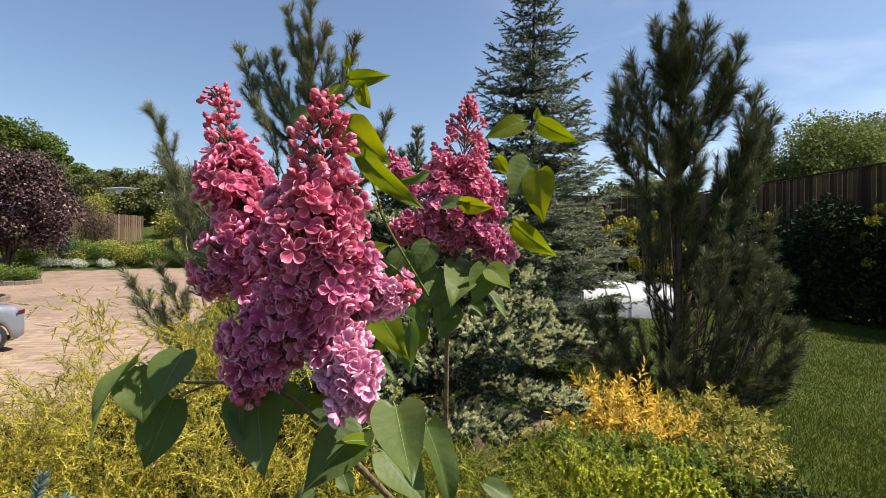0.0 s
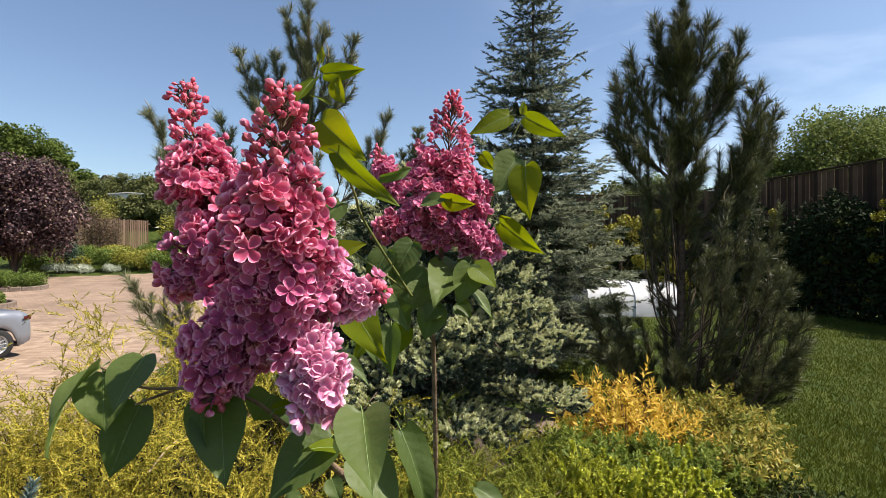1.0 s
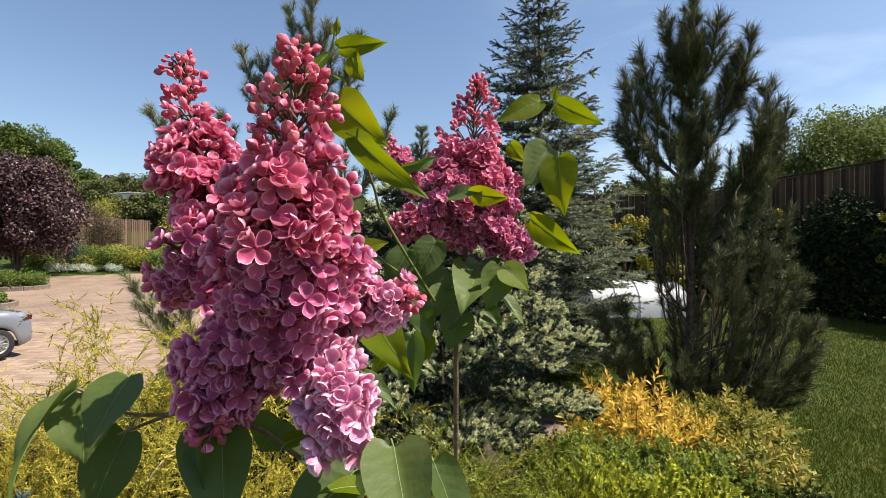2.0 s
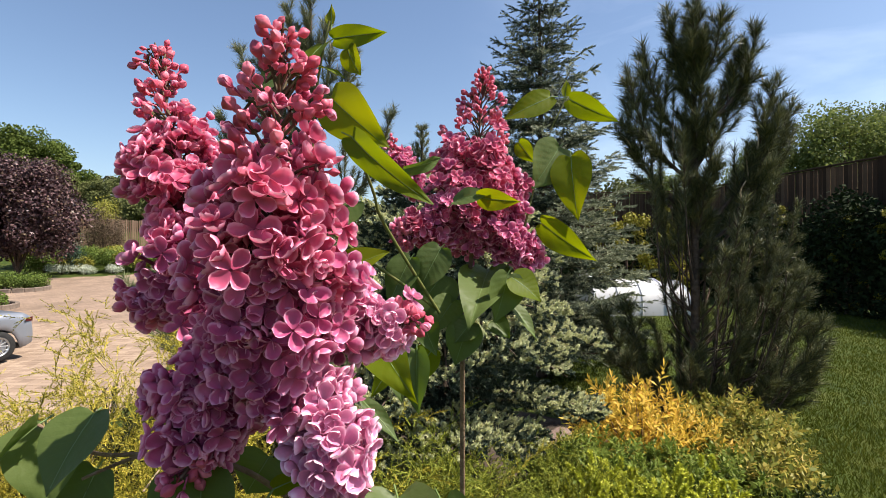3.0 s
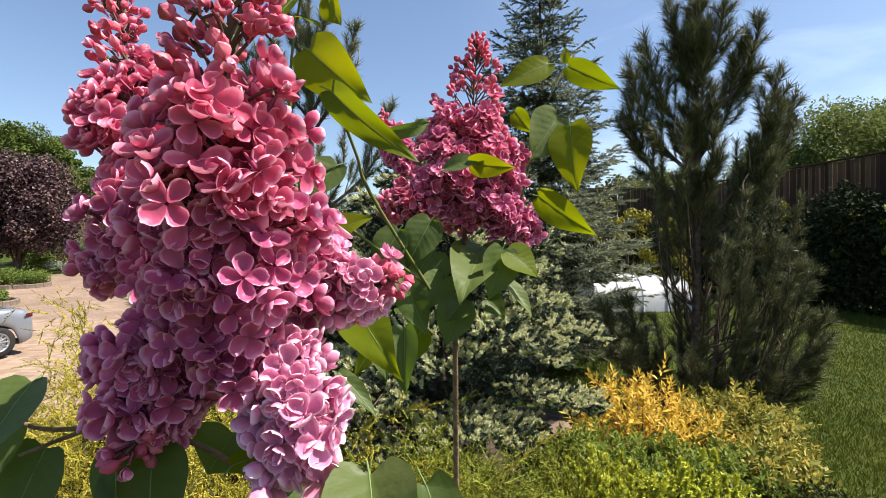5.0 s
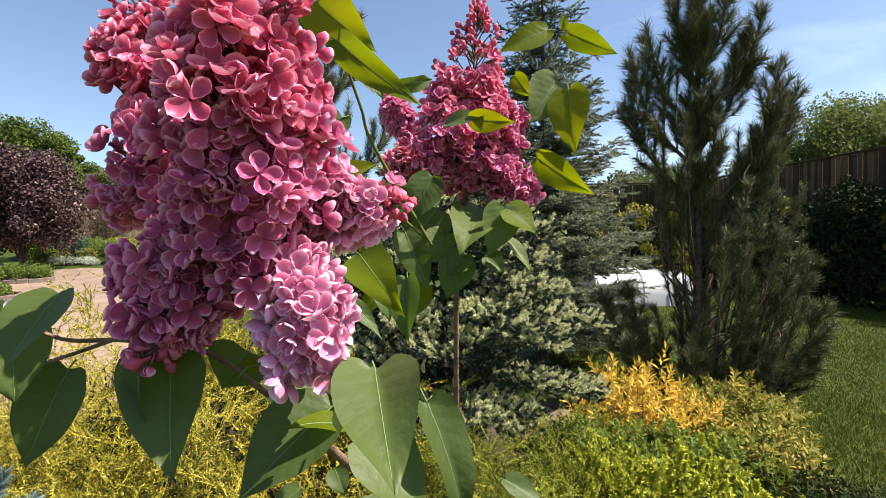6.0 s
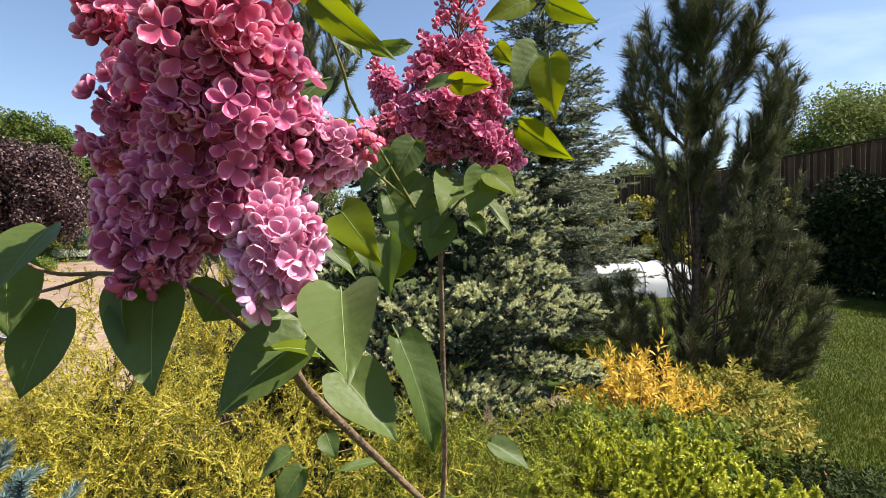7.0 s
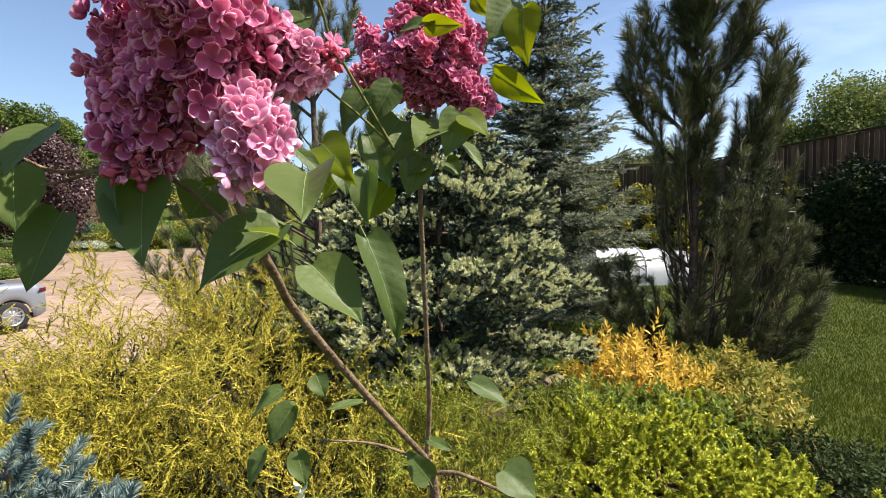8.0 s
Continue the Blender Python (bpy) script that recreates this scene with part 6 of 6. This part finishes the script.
board_fence("fence_bank", (-26.6, 34.7), (-22.2, 37.0), 2.75, 0.10, 0.035, FENCE_RED, "brown timber fence on the planted bank", step_drop=0.7, uneven=0.05)
for i, (bx, by, bh) in enumerate([(-23.3, 34.7, 3.6), (-24.1, 34.4, 4.0), (-24.9, 34.3, 3.7)]):
    ball_bush((bx, by), 0.75, bh, 2600, 0.085, BROWNISH, 200 + i, "brownish shrub in front of the bank fence", "bank_shrub")
far = [(-45, 66, 8.5, 4.5), (-40, 64, 9.0, 4.5), (-36, 60, 8.5, 4.2), (-32, 60, 9.5, 4.5), (-28, 58, 9.0, 4.2), (-24, 58, 8.0, 4.0),
       (-20, 60, 8.0, 4.2), (-15, 60, 7.0, 4.0), (-34, 48, 4.2, 2.4), (-29, 47, 3.6, 2.0), (-25, 46, 6.2, 2.6), (-21, 46, 5.8, 2.6), (-10, 62, 7.0, 4.0), (-4, 64, 6.5, 4.0), (3, 66, 6, 4.0), (10, 66, 6, 4.0), (17, 64, 6.5, 4.0), (-43.5, 57, 8.6, 2.6), (-40.2, 57, 8.2, 2.4), (-37.4, 57, 8.8, 2.6), (-34.5, 57.5, 8.6, 2.6),
       (-29.6, 45, 4.6, 1.8), (-27.8, 44.5, 4.8, 1.8), (-26.0, 45, 4.4, 1.7)]
for i, (tx, ty, th, tr) in enumerate(far):
    tree("distant_tree", (tx, ty), th - float(ground_z(tx, ty)) * 0.6, tr, 0.6, 24, 9000, 0.24, TREE_FAR, 210 + i, "distant green tree on the skyline", "tree", 0.2)
# the wooded hill's edge: crowns that step down to the valley
for i, (tx, ty, top, tr) in enumerate([(-84, 84, 24.5, 7.0), (-77, 82, 23.4, 6.0), (-71.5, 80, 22.6, 5.6), (-67.5, 80, 21.6, 5.0), (-66.0, 81, 19.8, 4.0), (-62.6, 80, 17.0, 2.8), (-59.6, 80, 14.6, 2.8)]):
    tree("hillside_tree", (tx, ty), (top - 0.36 * tr - float(ground_z(tx, ty))) / 0.92, tr, 0.6, 40, 15000, 0.42, HILL_GREEN, 300 + i, "green tree on the wooded hill", "tree", 0.2, swell=0.4)
ball_bush((-23.3, 30.4), 0.75, 2.3, 3400, 0.10, BLUE_BUSH, 240, "dark bluish-green shrub beside the plum tree", "bank_shrub")
ball_bush((-26.9, 38.6), 1.1, 4.0, 3000, 0.14, YELLOWBUSH, 241, "bright yellow-green shrub high on the bank", "bank_shrub")


# ---- parked car ----
CAR_PAINT = plain("silver_blue_car_paint", (0.21, 0.225, 0.26), 0.35, 0.35, 0.6, 0.4)
GLASS_DARK = plain("tinted_glass", (0.02, 0.025, 0.03), 0.06, 0.0, 0.6)
RUBBER = ramp_mat("tyre_rubber", [(0.015, 0.015, 0.016), (0.03, 0.03, 0.03)], 0.85, scale=20, by="none")
ALLOY = plain("alloy_rim", (0.55, 0.56, 0.58), 0.35, 0.9)
TAIL = plain("red_tail_lamp", (0.07, 0.008, 0.012), 0.2, 0.0, 0.6)
TRIM = plain("dark_trim", (0.03, 0.03, 0.035), 0.6)


def ring_mesh(name, profile, material, sides=32):
    """A solid of revolution about x from (x, r) pairs."""
    V = [(x, r * math.cos(2 * math.pi * q / sides), r * math.sin(2 * math.pi * q / sides)) for x, r in profile for q in range(sides)]
    F = [(i * sides + q, i * sides + (q + 1) % sides, (i + 1) * sides + (q + 1) % sides, (i + 1) * sides + q) for i in range(len(profile) - 1) for q in range(sides)]
    return indexed(name, V, F, material)


def sedan(rear, yaw, label):
    """A saloon, built along +x from its tail at x = 0, near flank at y = 0, then set on the court."""
    z0 = float(ground_z(*rear))
    owner = thing("parked_car", (rear[0], rear[1], z0), label, "car")
    turn = pose(0, 0, 0, 0, 0, yaw)

    def under(name, me, m=Matrix(), label="", parent=None):
        ob = new(name, me)
        ob.parent = parent or owner
        ob.matrix_basis = (turn @ m) if parent is None else m
        return tagged(ob, label)

    # body: cross-sections along the length, each a rounded hull with a tumblehome
    xs = [0.0, 0.05, 0.18, 0.5, 0.95, 1.4, 2.0, 2.8, 3.3, 3.9, 4.4, 4.6, 4.66]
    deck = [0.72, 0.92, 1.00, 1.03, 1.04, 0.98, 0.96, 0.95, 0.95, 0.90, 0.80, 0.62, 0.50]
    tuck = [0.14, 0.07, 0.03, 0.01, 0, 0, 0, 0, 0, 0.02, 0.08, 0.2, 0.3]
    sill = [0.42, 0.32, 0.26, 0.22, 0.20, 0.20, 0.20, 0.20, 0.20, 0.20, 0.24, 0.28, 0.34]
    W = 1.80
    arches = (0.70, 3.44)
    V, F = [], []
    fine = []
    for i in range(len(xs) - 1):
        for k in range(6):
            fine.append(xs[i] + (xs[i + 1] - xs[i]) * k / 6)
    fine.append(xs[-1])
    for x in fine:
        d, t, s = np.interp(x, xs, deck), np.interp(x, xs, tuck), np.interp(x, xs, sill)
        for a in arches:
            if abs(x - a) < 0.37:
                s = max(s, 0.32 + math.sqrt(0.37 ** 2 - (x - a) ** 2) * 0.98)
        s = min(s, d - 0.12)
        pts = [(t + 0.04, s), (t + 0.005, s + 0.02), (t, s + (d - s) * 0.35), (t + 0.005, s + (d - s) * 0.62), (t + 0.02, s + (d - s) * 0.82), (t + 0.07, d - 0.015), (t + 0.16, d)]
        ring = pts + [(W / 2, d + 0.01)] + [(W - y, z) for y, z in reversed(pts)]
        V += [(x, y, z) for y, z in ring]
    n = 15
    for i in range(len(fine) - 1):
        F += [(i * n + j, (i + 1) * n + j, (i + 1) * n + j + 1, i * n + j + 1) for j in range(n - 1)]
    under("body", indexed("body", V, F, CAR_PAINT), label="silver-blue painted body")
    under("tail_panel", indexed("tail_panel", [V[j] for j in range(n)] + [(0.0, W / 2, 0.45)], [(j, j + 1, n, n) for j in range(n - 1)], CAR_PAINT))
    under("floor_pan", box_mesh("floor_pan", 4.3, 1.5, 0.1, TRIM, 0.02), pose(2.33, W / 2, 0.22))
    # cabin
    top = [(0.62, 1.03), (1.35, 1.38), (1.9, 1.44), (2.5, 1.42), (3.35, 0.97)]
    cx = [p[0] for p in top]
    cz = [p[1] for p in top]
    for nm, mat, grow, z_lo in (("cabin_glass", GLASS_DARK, 0.0, 0.90), ("roof", CAR_PAINT, 0.012, None)):
        CV, CF = [], []
        span = np.linspace(cx[0] + (0.5 if nm == "roof" else 0), cx[-1] - (0.75 if nm == "roof" else 0), 30)
        for x in span:
            z = float(np.interp(x, cx, cz))
            if nm == "roof":
                row = [(0.24, z - 0.10), (0.28, z - 0.03), (0.40, z + grow), (W / 2, z + grow + 0.015), (W - 0.40, z + grow), (W - 0.28, z - 0.03), (W - 0.24, z - 0.10)]
            else:
                row = [(0.06, z_lo), (0.12, z_lo + (z - z_lo) * 0.5), (0.27, z - 0.03), (W / 2, z), (W - 0.27, z - 0.03), (W - 0.12, z_lo + (z - z_lo) * 0.5), (W - 0.06, z_lo)]
            CV += [(x, y, zz) for y, zz in row]
        for i in range(29):
            CF += [(i * 7 + j, (i + 1) * 7 + j, (i + 1) * 7 + j + 1, i * 7 + j + 1) for j in range(6)]
        under(nm, indexed(nm, CV, CF, mat))
    for y in (-0.004, W + 0.004):
        under("tail_lamp", indexed("tail_lamp", [(0.02, abs(y - 0.10) if y < 1 else W - 0.10, 0.90), (0.20, y, 0.885), (0.20, y, 0.82), (0.02, abs(y - 0.10) if y < 1 else W - 0.10, 0.80)], [(0, 1, 2, 3)], TAIL), label="red tail lamp")
    tyre = ring_mesh("tyre", [(-0.10, 0.21), (-0.10, 0.30), (-0.07, 0.325), (0.07, 0.325), (0.10, 0.30), (0.10, 0.21)], RUBBER)
    rim = ring_mesh("rim", [(-0.07, 0.215), (-0.095, 0.212), (-0.095, 0.195), (-0.04, 0.185)], ALLOY)
    hub = ring_mesh("hub", [(-0.085, 0.005), (-0.09, 0.04), (-0.06, 0.05), (-0.03, 0.18)], ALLOY)
    spoke = box_mesh("spoke", 0.02, 0.022, 0.17, ALLOY, 0.004)
    for x in arches:
        for y, flip in ((0.11, 0), (W - 0.11, 180)):
            wheel = under("wheel", tyre, pose(x, y, 0.325, 0, 0, 90 + flip), "black tyre on a silver many-spoked rim")
            under("rim", rim, parent=wheel)
            under("hub", hub, parent=wheel)
            for k in range(12):
                under("spoke", spoke, pose(-0.075, 0, 0, 30 * k, 0, 0) @ pose(0, 0, 0.03), parent=wheel)
    return owner


sedan((-11.06, 12.04), 246, "silver-blue saloon parked on the paved court")


# ---- far bank: filling shrubs and two houses ----
for i, (bx, by, br, bh) in enumerate([(-19.6, 37.0, 1.7, 3.0), (-17.6, 36.4, 1.6, 2.4), (-15.6, 36.8, 1.7, 2.6), (-21.2, 39.5, 1.6, 3.4), (-13.4, 36.5, 1.7, 2.4), (-18.4, 40.5, 1.9, 3.6)]):
    ball_bush((bx, by), br, bh, 3600, 0.16, TREE_FAR if i % 2 else YELLOWBUSH, 250 + i, "loose shrub high on the planted bank", "bank_shrub")

WALL_WHITE = ramp_mat("pale_plaster", [(0.55, 0.53, 0.50), (0.66, 0.64, 0.60)], 0.85, scale=1.0, by="none")
ROOF_GREY = ramp_mat("grey_roof", [(0.075, 0.072, 0.070), (0.12, 0.115, 0.11)], 0.9, scale=2.0, by="none")


def house(x, y, wide, deep, wall, ridge, eaves, roofing, openings, label):
    """A gabled house: walls, two roof slopes with eaves, a door and windows set in reveals."""
    z = float(ground_z(x, y))
    owner = thing("distant_house", (x, y, z), label, "house")
    w, d = wide / 2, deep / 2
    V = [(x - w, y - d, z), (x + w, y - d, z), (x + w, y + d, z), (x - w, y + d, z), (x - w, y - d, z + wall), (x + w, y - d, z + wall), (x + w, y + d, z + wall), (x - w, y + d, z + wall),
         (x, y - d, z + ridge), (x, y + d, z + ridge)]
    F = [(0, 1, 5, 4), (2, 3, 7, 6), (1, 2, 6, 5), (3, 0, 4, 7), (4, 5, 8, 8), (6, 7, 9, 9)]
    me = bpy.data.meshes.new("wall")
    me.from_pydata(V, [], [tuple(dict.fromkeys(f)) for f in F])
    me.materials.append(WALL_WHITE)
    part("wall", me, owner)
    for sgn in (-1, 1):
        slope = math.hypot(w, ridge - wall)
        roof = box_mesh("roof", slope + eaves, deep + eaves, 0.12, roofing, 0.02)
        ob = new("roof", roof)
        ob.parent = owner
        ob.matrix_parent_inverse = Matrix.Translation(-owner.location)
        ob.matrix_basis = pose(x + sgn * (w / 2 + 0.1), y, z + (wall + ridge) / 2 + 0.02, 0, sgn * math.degrees(math.atan2(ridge - wall, w)), 0)
    for k, (wx, wz) in enumerate(openings):
        ob = new("window", box_mesh("window", 0.9, 0.08, 1.2, GLASS_DARK, 0.02))
        ob.parent = owner
        ob.matrix_parent_inverse = Matrix.Translation(-owner.location)
        ob.matrix_basis = pose(x + wx * wide, y - d - 0.02, z + wz * wall, 0, 0, 0)


house(-42.3, 62.0, 1.7, 1.8, 6.1, 7.1, 0.15, ROOF_GREY, [(-0.25, 0.45), (0.25, 0.45)], "small pale gabled house among distant trees")
house(-32.6, 53.0, 3.6, 5.0, 3.6, 3.72, 0.2, WALL_WHITE, [(-0.25, 0.45), (0.25, 0.45)], "low pale house with a white roof among distant trees")


GROUPS = {"golden_thuja": "golden thujas", "broadleaf_tree": "trees beyond the fence", "distant_tree": "skyline trees", "hillside_tree": "trees of the wooded hill", "bank_shrub": "shrubs on the bank", "clipped_bush": "clipped bushes in the islands",
          "white_perennial": "white perennials on the bank", "purple_plum_tree": "purple plum trees", "pine_tree": "pines", "spruce_tree": "spruces", "distant_house": "distant houses"}
for ob in list(scene.objects):
    if ob.parent is None and ob.name.split(".")[0] in GROUPS:
        tagged(ob, group=GROUPS[ob.name.split(".")[0]])


# ---- block paving laid course by course where the court lies nearest ----
def paver_top(lx, ly):
    """One paver: a chamfered slab, bottom left open."""
    a, b, c, h = lx / 2, ly / 2, 0.004, 0.028
    V = [(-a, -b, 0), (a, -b, 0), (a, b, 0), (-a, b, 0), (-a, -b, h - c), (a, -b, h - c), (a, b, h - c), (-a, b, h - c),
         (-a + c, -b + c, h), (a - c, -b + c, h), (a - c, b - c, h), (-a + c, b - c, h)]
    F = [(0, 1, 5, 4), (1, 2, 6, 5), (2, 3, 7, 6), (3, 0, 4, 7), (4, 5, 9, 8), (5, 6, 10, 9), (6, 7, 11, 10), (7, 4, 8, 11), (8, 9, 10, 11)]
    return np.array(V, float), np.array(F)


court = scene.objects["pavement"]
PAVER_KINDS = {(k, c): indexed("paver", *paver_top(w, c - 0.005), PAVER_STONE, smooth=False) for k, w in enumerate((0.115, 0.175, 0.235)) for c in (0.12, 0.18)}
rest_V, rest_F, rest_n, made = [], [], 0, 0
g = random.Random(12)
y = 6.6
while y < 15.0:
    x, course = -14.5 + g.uniform(0, 0.2), g.choice((0.12, 0.18, 0.18))
    while x < -0.5 * y:
        k = g.choice((0, 1, 1, 2, 2))
        w = (0.12, 0.18, 0.24)[k]
        cx, cy = x + w / 2, y + course / 2
        x += w
        if not on_court(cx, cy) or cx < -0.95 * cy:
            continue
        z = float(ground_z(cx, cy)) - 0.003 + g.uniform(-0.0012, 0.0012)
        if made < 300 and -0.86 * cy < cx and cy > 7.4:
            ob = new("paver", PAVER_KINDS[k, course])
            ob.parent = court
            ob.matrix_basis = pose(cx, cy, z, 3.01, 0, g.uniform(-0.5, 0.5))
            made += 1
        else:
            V, F = paver_top(w - 0.005, course - 0.005)
            V[:, 2] += 0.0526 * V[:, 1]
            rest_V.append(V + (cx, cy, z))
            rest_F.append(F + rest_n)
            rest_n += len(V)
    y += course
ob = new("paver_rest", indexed("paver_rest", np.concatenate(rest_V), np.concatenate(rest_F), PAVER_REST, smooth=False))
ob.parent = court
tagged(ob, kind="stuff")

# a variegated shoot that stands up through the juniper
sprig = thing("variegated_sprig", (-0.20, 0.90, float(ground_z(-0.20, 0.90))), "slender sprig with cream-edged variegated leaves", "plant")
part("stem", tube_mesh("stem", [spline([(-0.20, 0.90, 0.0), (-0.205, 0.895, 0.40), (-0.20, 0.89, 0.78)], 12)], [(0.003, 0.0012)], GREEN_TWIG, 6), sprig)
PALE_LEAF = ramp_mat("variegated_leaf", [(0.20, 0.27, 0.13), (0.42, 0.46, 0.32), (0.62, 0.63, 0.52)], 0.5, 0.3, scale=60, noise_mix=0.6)
part("leaves", soup("leaves", scatter([leafy_shoot(16, 0.11, 0.030, 0.012, 62)], [(-0.20, 0.89, 0.67), (-0.203, 0.893, 0.60)], [(0, -0.15, 1.0), (0.1, -0.2, 1.0)], [1.0, 0.9]), 4, PALE_LEAF), sprig, kind="stuff")
